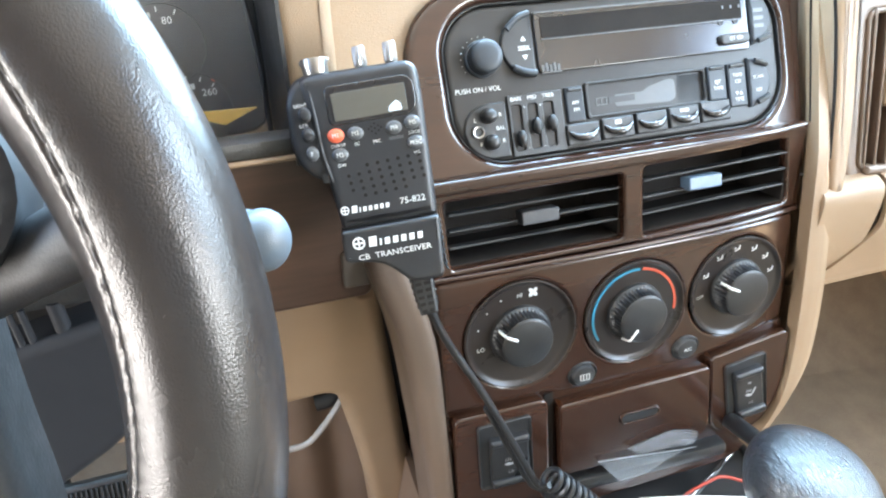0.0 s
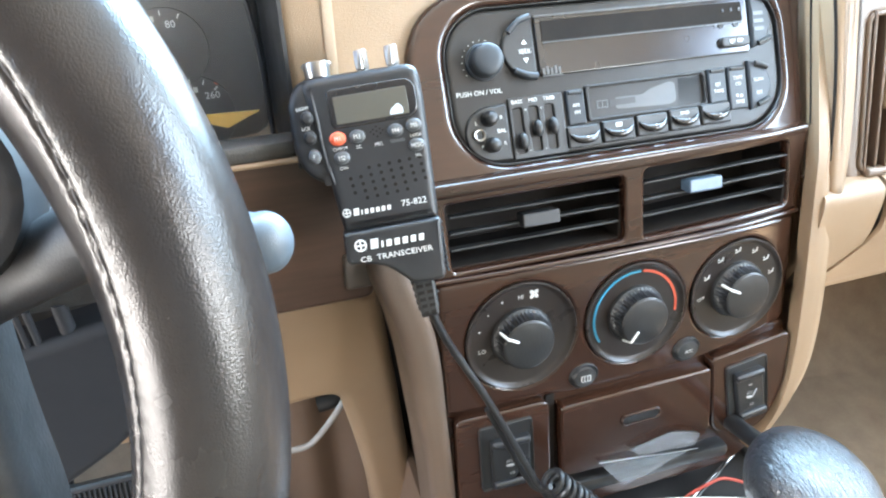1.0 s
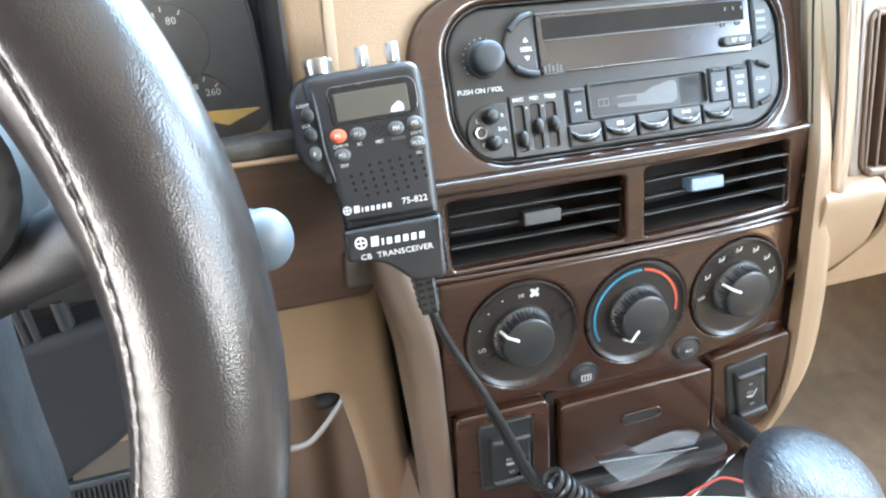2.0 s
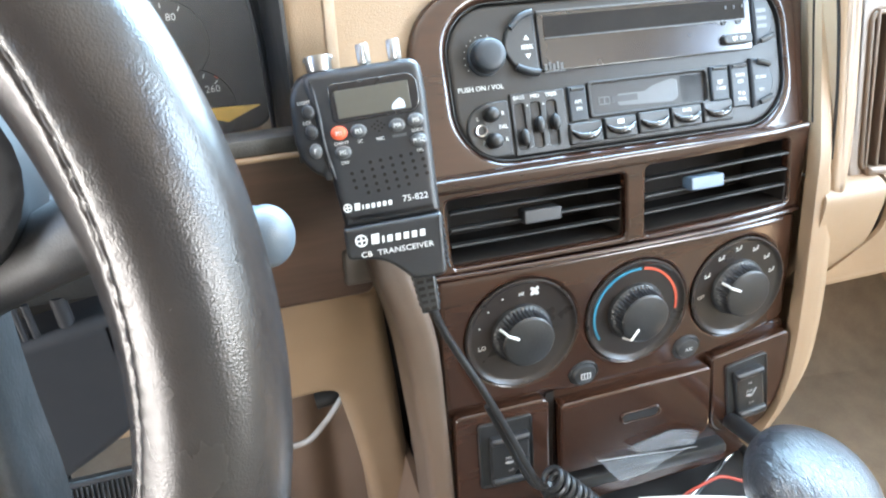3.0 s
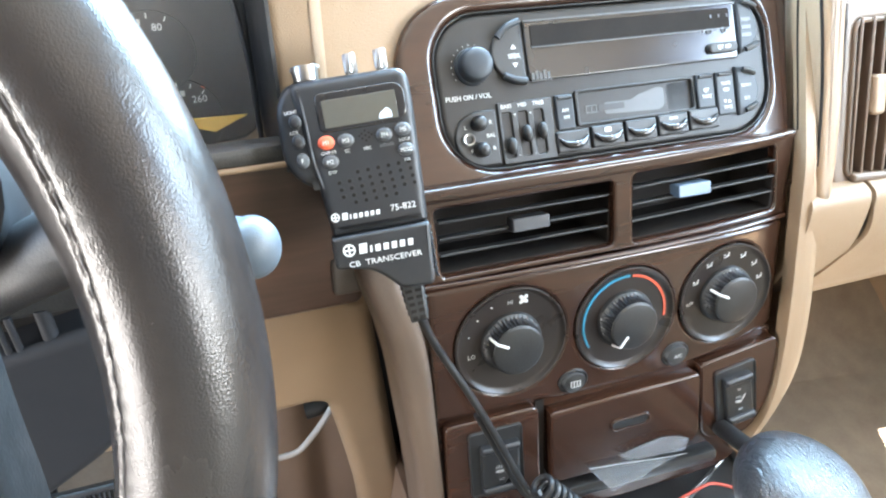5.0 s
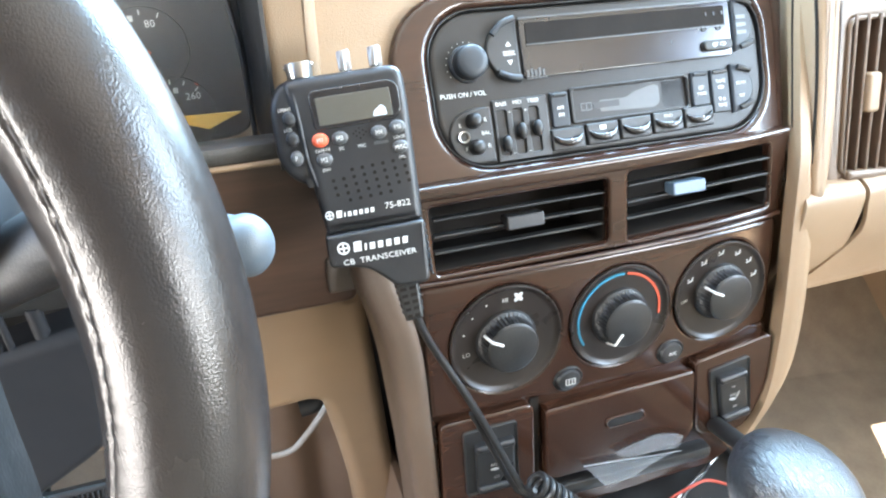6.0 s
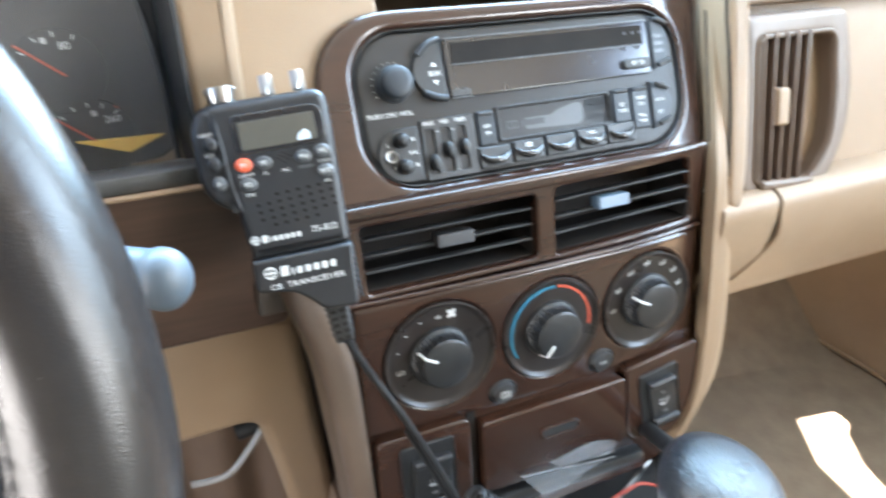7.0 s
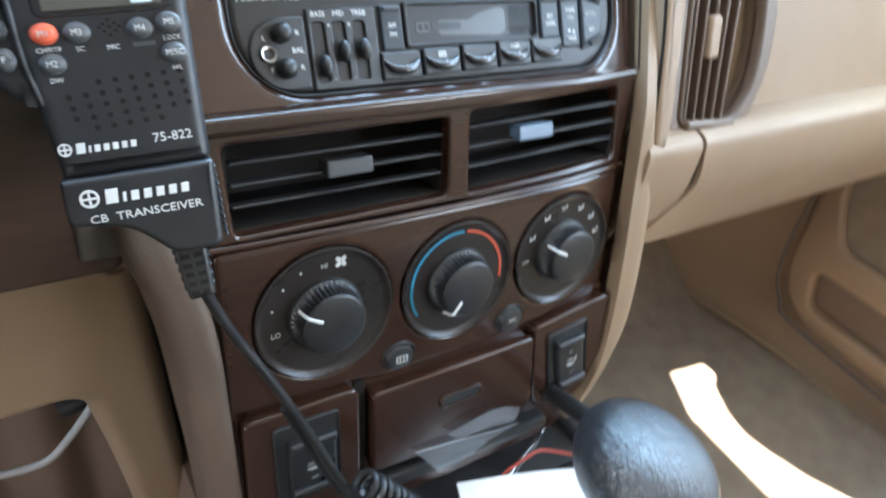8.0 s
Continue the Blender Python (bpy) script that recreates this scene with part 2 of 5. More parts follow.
def plate(outer, holes=(), front=0.0, depth=0.01, r=0.001, seg=3, back=True, bulge=None):
    """A slab that faces -y with rounded front edges and real holes. bulge(x, z) moves it along y."""
    bm = bmesh.new()
    first, last = [], []
    for loop, inside in [(outer, 1)] + [(h, -1) for h in holes]:
        loop = tidy(list(loop))
        if area2(loop) * inside < 0:
            loop = loop[::-1]
        rings = [[bm.verts.new((x, front, z)) for x, z in shrink(loop, r * 1.3)]]
        for k in range(seg + 1):
            a = math.pi / 2 * k / seg
            pts = shrink(loop, r * (1 - math.sin(a)))
            rings.append([bm.verts.new((x, front + r * (1 - math.cos(a)), z)) for x, z in pts])
        rings.append([bm.verts.new((x, front + depth, z)) for x, z in loop])
        for p, q in zip(rings, rings[1:]):
            for i in range(len(p)):
                j = (i + 1) % len(p)
                bm.faces.new((p[i], p[j], q[j], q[i]))
        first.append(rings[0]), last.append(rings[-1])
    for group in ([first, last] if back else [first]):
        flat = [v for ring in group for v in ring]
        for tri in tessellate_polygon([[Vector((v.co.x, v.co.z, 0)) for v in ring] for ring in group]):
            try:
                bm.faces.new([flat[i] for i in tri])
            except ValueError:
                pass
    if bulge:
        for v in bm.verts:
            v.co.y += bulge(v.co.x, v.co.z)
    return bm


def lathe(profile, cx=0.0, cz=0.0, n=40, ridges=0, ridge=0.0, ridge_band=(0, 0)):
    """A body of revolution about an axis along y; profile: rows of (radius, y)."""
    bm = bmesh.new()
    rings = []
    for r, y in profile:
        if r < 1e-6:
            rings.append([bm.verts.new((cx, y, cz))])
            continue
        ring = []
        for k in range(n):
            a = 2 * math.pi * k / n
            q = r
            if ridges and ridge_band[0] <= y <= ridge_band[1]:
                q -= ridge * (0.5 + 0.5 * math.cos(a * ridges))
            ring.append(bm.verts.new((cx + q * math.cos(a), y, cz + q * math.sin(a))))
        rings.append(ring)
    for p, q in zip(rings, rings[1:]):
        for i in range(n):
            j = (i + 1) % n
            if len(p) == 1:
                bm.faces.new((p[0], q[i], q[j]))
            elif len(q) == 1:
                bm.faces.new((p[i], p[j], q[0]))
            else:
                bm.faces.new((p[i], p[j], q[j], q[i]))
    return bm


def curve_points(points, steps=8, closed=False):
    """A smooth line through the points."""
    p = [Vector(q) for q in points]
    n, out = len(p), []
    for i in range(n if closed else n - 1):
        a, b, c, d = (p[(i + k) % n] if closed else p[min(max(i + k, 0), n - 1)] for k in (-1, 0, 1, 2))
        for s in range(steps):
            t = s / steps
            out.append(0.5 * (2 * b + (c - a) * t + (2 * a - 5 * b + 4 * c - d) * t * t + (3 * b - a - 3 * c + d) * t ** 3))
    if not closed:
        out.append(p[-1])
    return out


def sweep(path, radius, n=10, closed=False, flat=1.0):
    """A tube along a path of points; radius a number or a function of 0..1."""
    bm, rings = bmesh.new(), []
    path = [Vector(p) for p in path]
    m = len(path)
    side = None
    for i, p in enumerate(path):
        a = path[(i - 1) % m] if closed or i else path[0]
        b = path[(i + 1) % m] if closed or i < m - 1 else path[-1]
        t = (b - a).normalized()
        if side is None:
            side = t.cross(Vector((0, 0, 1)))
            if side.length < 0.1:
                side = t.cross(Vector((1, 0, 0)))
        side = (side - t * side.dot(t)).normalized()
        up = t.cross(side)
        r = radius(i / max(m - 1, 1)) if callable(radius) else radius
        rings.append([bm.verts.new(p + side * r * math.cos(2 * math.pi * k / n) + up * r * flat * math.sin(2 * math.pi * k / n)) for k in range(n)])
    pairs = list(zip(rings, rings[1:])) + ([(rings[-1], rings[0])] if closed else [])
    for p, q in pairs:
        for k in range(n):
            j = (k + 1) % n
            bm.faces.new((p[k], p[j], q[j], q[k]))
    if not closed:
        bm.faces.new(rings[0])
        bm.faces.new(rings[-1][::-1])
    return bm


def sheet(f, nu, nv, thick):
    """A surface f(u, v), u and v from 0 to 1, with a thickness laid behind it."""
    bm = bmesh.new()
    pts = [[Vector(f(i / nu, j / nv)) for j in range(nv + 1)] for i in range(nu + 1)]

    def normal(i, j):
        a = pts[min(i + 1, nu)][j] - pts[max(i - 1, 0)][j]
        b = pts[i][min(j + 1, nv)] - pts[i][max(j - 1, 0)]
        c = a.cross(b)
        return c.normalized() if c.length > 1e-12 else Vector((0, 0, 1))

    top = [[bm.verts.new(pts[i][j]) for j in range(nv + 1)] for i in range(nu + 1)]
    low = [[bm.verts.new(pts[i][j] - normal(i, j) * thick) for j in range(nv + 1)] for i in range(nu + 1)]
    for i in range(nu):
        for j in range(nv):
            bm.faces.new((top[i][j], top[i + 1][j], top[i + 1][j + 1], top[i][j + 1]))
            bm.faces.new((low[i][j], low[i][j + 1], low[i + 1][j + 1], low[i + 1][j]))
    for i in range(nu):
        bm.faces.new((top[i][0], low[i][0], low[i + 1][0], top[i + 1][0]))
        bm.faces.new((top[i][nv], top[i + 1][nv], low[i + 1][nv], low[i][nv]))
    for j in range(nv):
        bm.faces.new((top[0][j], top[0][j + 1], low[0][j + 1], low[0][j]))
        bm.faces.new((top[nu][j], low[nu][j], low[nu][j + 1], top[nu][j + 1]))
    return bm


def block(x0, y0, z0, x1, y1, z1, r=0.002, seg=2):
    bm = bmesh.new()
    bmesh.ops.create_cube(bm, size=1.0)
    for v in bm.verts:
        v.co = Vector(((x0 + x1) / 2 + v.co.x * (x1 - x0), (y0 + y1) / 2 + v.co.y * (y1 - y0), (z0 + z1) / 2 + v.co.z * (z1 - z0)))
    if r:
        bmesh.ops.bevel(bm, geom=bm.edges[:], offset=r, segments=seg, affect="EDGES", profile=0.5)
    return bm


def ball(cx, cy, cz, rx, ry, rz, u=24, v=16):
    bm = bmesh.new()
    bmesh.ops.create_uvsphere(bm, u_segments=u, v_segments=v, radius=1.0)
    for w in bm.verts:
        w.co = Vector((cx + w.co.x * rx, cy + w.co.y * ry, cz + w.co.z * rz))
    return bm


def join(*bms):
    out = bmesh.new()
    for b in bms:
        me = bpy.data.meshes.new("tmp")
        b.to_mesh(me)
        b.free()
        out.from_mesh(me)
        bpy.data.meshes.remove(me)
    return out


def moved(bm, m):
    bmesh.ops.transform(bm, matrix=m, verts=bm.verts)
    return bm


def lettering(text, x, z, size, parent, y=-0.0005, mat=None, tilt=0.0, wide=1.0, name="lettering", bold=0.0, lean=0.0):
    """Printed words that face -y, centred on x, z; size is the height of a capital."""
    cu = bpy.data.curves.new("words", "FONT")
    cu.body, cu.size, cu.align_x, cu.align_y = text, size * 1.42, "CENTER", "CENTER"
    cu.resolution_u, cu.extrude, cu.offset, cu.shear = 2, 0.00012, bold, lean
    tmp = new("words", cu)
    bpy.context.view_layer.update()
    me = bpy.data.meshes.new_from_object(tmp.evaluated_get(bpy.context.evaluated_depsgraph_get()))
    bpy.data.objects.remove(tmp)
    bpy.data.curves.remove(cu)
    me.name = name
    me.materials.clear()
    me.materials.append(mat or WHITE_INK)
    ob = new(name, me)
    ob.parent = parent
    ob.matrix_local = pose(x, y, z, 90, 0, 0) @ pose(0, 0, 0, 0, 0, tilt) @ Matrix.Diagonal((wide, 1, 1, 1))
    return ob


# ---- cabin shell ----
def setting(name, bm, mat, label, m=None):
    ob = part(name, bm, mat, None, sharp=30)
    if m is not None:
        ob.matrix_world = m
    return tagged(ob, label, "structure", kind="structure")


setting("ground", block(-40, -40, -1.05, 40, 40, -1.0, 0), ASPHALT, "grey asphalt ground under the parked car")
setting("floor", sheet(lambda u, v: (-0.84 + 1.70 * u, -1.75 + 2.15 * v, -0.47 + 0.004 * math.sin(19 * u) * math.sin(23 * v)), 40, 40, 0.02),
        CARPET, "taupe carpet of the car floor")
setting("firewall", sheet(lambda u, v: (-0.84 + 1.70 * u, 0.19 + 0.33 * v, -0.473 + 0.62 * v ** 1.9), 8, 24, 0.02), CARPET,
        "taupe carpet on the sloping toe board")
setting("ceiling", block(-0.84, -1.78, 0.80, 0.84, 0.02, 0.83, 0.004), HEADLINER, "tan cloth headliner of the car roof")
# unseen rear wall, dark and windowless so that the wheel reflects little
setting("wall_rear", plate(rrect(-0.84, -0.5, 0.84, 0.8, 0.02), (), 0, 0.03, 0.004),
        CHARCOAL, "unseen dark wall closing the rear end", pose(0, -1.78, 0, 0, 0, 180))
# unseen blocks where seats would be, added to steer reflections and bounced light
setting("seat_stand_in", join(block(-0.80, -0.86, -0.47, 0.80, -0.74, 0.16, 0.03), block(0.18, -0.75, -0.47, 0.74, -0.38, -0.17, 0.04)), SEAT, "unseen plain tan blocks standing in for the seats")
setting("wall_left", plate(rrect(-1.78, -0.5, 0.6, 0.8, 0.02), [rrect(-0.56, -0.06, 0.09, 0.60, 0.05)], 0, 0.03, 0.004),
        TAN_SHADED, "tan inner side of the driver's door with its window", pose(-0.83, 0, 0, 0, 0, 90))
# unseen opening, outlined backwards from the sun patch wanted on the footwell floor
SUN_CUTOUT = [(-0.184, 0.240), (-0.206, 0.238), (-0.253, 0.322), (-0.335, 0.421), (-0.39, 0.455), (-0.415, 0.425), (-0.440, 0.362), (-0.450, 0.262), (-0.46, 0.10),
          (-0.78, 0.10), (-0.78, 0.775), (-0.465, 0.775), (-0.430, 0.737), (-0.321, 0.614)]
setting("wall_right", plate(rrect(-1.78, -0.5, 0.6, 0.8, 0.02), [rounded(SUN_CUTOUT, 0.008), rrect(-1.55, 0.07, -0.96, 0.62, 0.05)], 0, 0.03, 0.002),
        TAN_SHADED, "unseen tan wall at the passenger's door, cut to shape the sun patch", pose(0.83, 0, 0, 0, 0, 90))
setting("wall_front", block(-0.84, 0.60, -0.5, 0.84, 0.63, 0.22, 0.004), BLACK, "black bulkhead below the windscreen")

# ---- frames of the dashboard ----
STACK = pose(0, 0, 0, -12, 0, 0)
UPPER = STACK @ pose(0, 0, 0.055, -18, 0, 0)

# ---- dashboard ----
dash = thing("dashboard", pose(0, 0, 0), "tan moulded plastic dashboard with brown trim", "dashboard")


def run(profile, x0, x1, nx=24, n=10, thick=0.004, bend=None):
    """A moulding with a (y, z) profile, run along x."""
    line = curve_points([(0, y, z) for y, z in profile], n)

    def f(u, v):
        p = line[round(v * (len(line) - 1))]
        x = x0 + (x1 - x0) * u
        y, z = p.y, p.z
        if bend:
            y, z = bend(x, y, z)
        return (x, y, z)
    return sheet(f, nx, len(line) - 1, thick)


# passenger side: soft upper pad above the lip, glove box front below it
part("upper_pad", run([(0.024, 0.024), (0.033, 0.05), (0.055, 0.11), (0.072, 0.148), (0.095, 0.172), (0.15, 0.190), (0.30, 0.205), (0.56, 0.20)], 0.166, 0.80, 30, 8),
     TAN, dash, "tan soft upper dash pad")
part("driver_pad", run([(0.055, 0.30), (0.075, 0.325), (0.14, 0.335), (0.30, 0.30), (0.56, 0.20)], -0.83, -0.10, 30, 8), TAN, dash, "tan instrument hood pad")
part("centre_pad", run([(0.100, 0.178), (0.102, 0.190), (0.108, 0.200), (0.122, 0.208), (0.15, 0.213), (0.30, 0.215), (0.56, 0.20)], -0.142, 0.172, 12, 8), TAN, dash, "tan centre dash pad")
part("lower_fascia", run([(0.034, 0.0300), (0.010, 0.0313), (0.0030, 0.0302), (-0.0008, 0.0262), (-0.002, 0.012), (-0.001, -0.010), (0.006, -0.038), (0.016, -0.058), (0.030, -0.066), (0.10, -0.075), (0.42, -0.09)], 0.140, 0.1930, 8, 7, 0.004),
     TAN, dash, "tan fascia beside the glove box")

# driver side
part("driver_fascia", plate(rounded([(-0.83, 0.078), (-0.1815, 0.078), (-0.1805, 0.30), (-0.83, 0.30)], 0.004),
                            [rounded([(-0.60, 0.085), (-0.2105, 0.085), (-0.2105, 0.18), (-0.218, 0.235), (-0.25, 0.275), (-0.60, 0.275)], [0.02, 0.004, 0.03, 0.03, 0.03, 0.02])],
                            0, 0.05, 0.006), TAN, dash, "tan surround of the instrument cluster", pose(0, 0.040, 0.0, -8, 0, 0) @ pose(0, -0.012, 0))
part("fascia_side", plate(rounded([(-0.196, 0.032), (-0.095, 0.032), (-0.095, 0.30), (-0.196, 0.30)], 0.004), (), 0.0062, 0.012, 0.002), TAN, dash, "tan moulding behind the radio surround", UPPER)
part("cluster_ledge", block(-0.62, 0.018, 0.1075, -0.2110, 0.031, 0.1178, 0.003), LEDGE, dash, "worn black ledge under the instruments")
# tan line put in for light caught along the worn lower edge
part("ledge_glint", sweep([(-0.62, 0.0175, 0.1065), (-0.212, 0.0175, 0.1065)], 0.0016), TAN, dash, "tan line painting the lit worn edge of the ledge")
part("wood_trim", plate(rounded([(-0.60, -0.002), (-0.1735, -0.002), (-0.1735, 0.108), (-0.60, 0.108)], [0.004, 0.008, 0.004, 0.004]), (), 0.026, 0.02, 0.004), WOOD_PALE, dash,
     "brown wood-look driver trim panel")
part("switch_blank", plate(rrect(-0.1925, 0.009, -0.1735, 0.036, 0.003), (), 0.0235, 0.012, 0.002), BLANK, dash, "grey-brown switch blank")

# knee bolster: a panel that slopes away under the wood trim, cut out over the footwell
KNEE = pose(0, 0.040, -0.004, 5, 0, 0)
knee_outline = rounded([(-0.60, 0.004), (-0.60, -0.112), (-0.245, -0.1065), (-0.2015, -0.1045), (-0.1905, -0.170), (-0.1800, -0.252), (-0.1680, -0.46), (-0.126, -0.46), (-0.1412, -0.2573), (-0.1462, -0.20), (-0.1545, -0.1137), (-0.1615, -0.0555), (-0.1668, -0.009), (-0.1670, 0.004)],
                       [0.01, 0.01, 0.01, 0.014, 0.03, 0.03, 0.004, 0.004, 0.05, 0.05, 0.05, 0.03, 0.004, 0.004], 6)
part("knee_bolster", plate(knee_outline, (), 0, 0.035, 0.0115, 7), TAN, dash, "tan knee bolster with an arched cut-out", KNEE)
# black sheet set behind the bolster's edge to paint the gap's shade
part("bolster_gap_shade", plate([(-0.190, 0.0), (-0.1655, -0.46), (-0.115, -0.46), (-0.145, 0.0)], (), 0.030, 0.004, 0.0005), BLACK_SOFT, dash, "black sheet standing for the shade in the gap beside the bolster", KNEE)

# glove box
glove = thing("glove_box", pose(0, 0, 0), "tan closed glove box door in the dashboard", "glove box")


def glove_front(u, v):
    prof = curve_points([(0, 0.034, 0.0300), (0, 0.010, 0.0313), (0, 0.0030, 0.0302), (0, -0.0010, 0.0262), (0, -0.003, 0.010), (0, -0.002, -0.012), (0, 0.005, -0.040), (0, 0.014, -0.062), (0, 0.028, -0.074), (0, 0.10, -0.083), (0, 0.42, -0.095)], 7)
    p = prof[round(v * (len(prof) - 1))]
    s = max(0.0, min(1.0, (0.020 - p.z) / 0.080)) if p.z > -0.076 else 1.0
    x_left = 0.1970 + 0.012 * math.sin(min(1.0, s * 1.9) * math.pi) * 0.35 - 0.048 * max(0.0, s - 0.27) ** 1.3
    return (x_left + (0.80 - x_left) * u, p.y, p.z)


part("glove_door", sheet(glove_front, 40, 70, 0.004), TAN, glove)
part("scuff", moved(ball(0, 0, 0, 0.016, 0.0006, 0.0012, 12, 6), pose(0.335, -0.0005, -0.030, 0, -4, 0)), TAN_SHADED, glove, "dark scuff mark")

# ---- passenger vent ----
STRIP = pose(0, 0.008, 0.03, -20, 0, 0)
PV = pose(-0.0015, 0.017, 0.03, -20, 0, 0)
pvent = thing("passenger_air_vent", PV, "brown framed dash air vent with upright slats", "air vent")
op = rounded([(0.1840, 0.0085), (0.2400, 0.0045), (0.2590, 0.0250), (0.2635, 0.060), (0.2594, 0.1120), (0.1846, 0.1120)], [0.004, 0.008, 0.02, 0.03, 0.008, 0.006], 5)
part("frame", plate(rounded([(0.1690, 0.130), (0.1690, 0.004), (0.1760, -0.0055), (0.2440, -0.0045), (0.2620, 0.0), (0.2800, 0.031), (0.2845, 0.074), (0.2740, 0.130)], [0.004, 0.010, 0.008, 0.012, 0.02, 0.03, 0.04, 0.01], 6), [op], -0.007, 0.030, 0.0055, 4), VENT_FRAME, pvent, "brown glossy vent frame")
part("inner_rim", plate(shrink(op[::-1] if area2(op) < 0 else op, -0.0035), [op], -0.0090, 0.010, 0.0016), VENT_FRAME, pvent, "raised inner rim")
part("lower_edge", plate(rounded([(0.1850, 0.0020), (0.2370, -0.0010), (0.2380, 0.0050), (0.1855, 0.0085)], 0.0018), (), -0.0125, 0.008, 0.0022), VENT_FRAME, pvent, "bright lower edge")
part("duct", plate(rrect(0.18, 0.0, 0.270, 0.124, 0.004), (), 0.020, 0.02, 0.001), DUCT, pvent, "black duct")
slat = part("slat", block(-0.0010, -0.010, 0.004, 0.0010, 0.014, 0.116, 0.0007, 1), TAN_SHADED, pvent, "", pose(0.1878, 0, 0, 0, 1, -18))
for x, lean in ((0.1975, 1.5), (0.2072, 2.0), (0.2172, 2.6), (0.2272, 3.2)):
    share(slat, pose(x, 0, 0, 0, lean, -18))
part("handle", plate(rrect(-0.0058, -0.014, 0.0058, 0.014, 0.0030), (), -0.013, 0.014, 0.0024), TAN, pvent, "tan vent handle", pose(0.2042, 0, 0.0625, 0, 2, 0))
part("edge_strip", plate(rounded([(0.1445, 0.002), (0.1500, -0.0085), (0.1590, -0.0050), (0.1630, 0.020), (0.1650, 0.0657), (0.1620, 0.20), (0.1440, 0.20)], [0.004, 0.006, 0.006, 0.01, 0.02, 0.002, 0.002], 5), (), -0.010, 0.03, 0.0065, 5), TAN, dash, "tan rounded edge strip", STRIP)
part("upper_trim", plate(rrect(0.168, 0.136, 0.42, 0.168, 0.004), (), -0.004, 0.03, 0.004), VENT_FRAME, pvent, "brown trim strip")

def rolled(bm, x0=0.060, k=2.6):
    """Rolls a panel's right-hand side away."""
    for i in range(9):
        x = x0 + 0.008 + 0.0095 * i
        bmesh.ops.bisect_plane(bm, geom=bm.verts[:] + bm.edges[:] + bm.faces[:], plane_co=(x, 0, 0), plane_no=(1, 0, 0))
    for v in bm.verts:
        v.co.y += k * max(0.0, v.co.x - x0) ** 2 * 0.5
    return bm


# ---- centre stack ----
stack = thing("centre_stack", STACK, "dark brown glossy centre console panel with tan edges", "dashboard panel")
LV = rounded([(-0.1290, 0.0225), (-0.0105, 0.0225), (-0.0135, 0.0670), (-0.1325, 0.0670)], 0.004)
RV = rounded([(0.0035, 0.0215), (0.1205, 0.0255), (0.1130, 0.0725), (0.0005, 0.0695)], 0.004)
bezel_low = rounded([(-0.1405, 0.0185), (0.1335, 0.0185), (0.1320, 0.060), (0.1330, 0.0795), (-0.1420, 0.0765)], 0.003)
part("vent_bezel", rolled(plate(bezel_low, [LV, RV], 0.0, 0.007, 0.0022)), WOOD, stack, "brown bezel round the two air vents")
part("vent_brow", rolled(plate(rounded([(-0.1418, 0.0712), (0.0, 0.0716), (0.1300, 0.0758), (0.1302, 0.0812), (-0.1418, 0.0800)], 0.0015), (), -0.0024, 0.010, 0.0022, 4)), WOOD, stack, "glossy overhanging edge above the vents")
part("vent_sill", rolled(sweep(curve_points([(-0.1405, 0.0040, 0.0184), (-0.132, -0.0008, 0.0182), (0.0, -0.0028, 0.0172), (0.131, -0.0012, 0.0192)], 8), 0.0018)), WOOD, stack, "glossy raised edge below the vents")
DIALS = ((-0.0846, -0.0320, 0.0386), (0.0004, -0.0338, 0.0378), (0.0828, -0.0320, 0.0378))
part("climate_panel", rolled(plate(rounded([(-0.1395, -0.0805), (-0.0690, -0.0825), (-0.0500, -0.0866), (0.0300, -0.0866), (0.0640, -0.0838), (0.1370, -0.0722), (0.1325, 0.0155), (-0.1405, 0.0155)], [0.004, 0.01, 0.01, 0.01, 0.01, 0.008, 0.006, 0.004]), [circle(x, z, r, 72) for x, z, r in DIALS], 0.0, 0.025, 0.0035, 4)), WOOD, stack,
     "glossy dark brown climate control panel")


def side_trim(sgn, pts, wide):
    """A tan moulding along one edge of the stack: rows of (x, y, z)."""
    line = curve_points(pts, 8)
    sec = [(0.0, 0.004), (0.001, -0.0035), (0.006, -0.007), (0.5, -0.008), (0.85, -0.0045), (0.97, 0.003), (1.0, 0.015), (1.0, 0.08)]

    def f(u, v):
        p = line[round(u * (len(line) - 1))]
        k = v * (len(sec) - 1)
        i = min(int(k), len(sec) - 2)
        t = k - i
        a, b = sec[i], sec[i + 1]
        w = a[0] + (b[0] - a[0]) * t
        y = a[1] + (b[1] - a[1]) * t
        q = wide(u)
        return (p.x + sgn * w * q, p.y + y, p.z)
    return sheet(f, len(line) - 1, 14, 0.002)


right_edge = [(0.1500, 0.046, 0.197), (0.1450, 0.0362, 0.166), (0.1405, 0.0241, 0.129), (0.1370, 0.0142, 0.0987), (0.1345, 0.0070, 0.0765), (0.1325, 0.0015, 0.058), (0.1325, 0.0, 0.0355), (0.1345, 0.0, 0.0034), (0.1378, 0.0, -0.05), (0.1385, 0.0, -0.10), (0.1350, 0.0, -0.135), (0.124, 0.0, -0.160), (0.108, 0.0, -0.178)]
part("side_trim", side_trim(1, right_edge, lambda u: (0.0142 + 0.0115 * math.sin(max(0.0, min(1.0, (u - 0.45) / 0.45)) * math.pi)) * (1 - 0.8 * max(0.0, (u - 0.76) / 0.24) ** 1.3)), TAN, stack, "tan curved edge moulding")
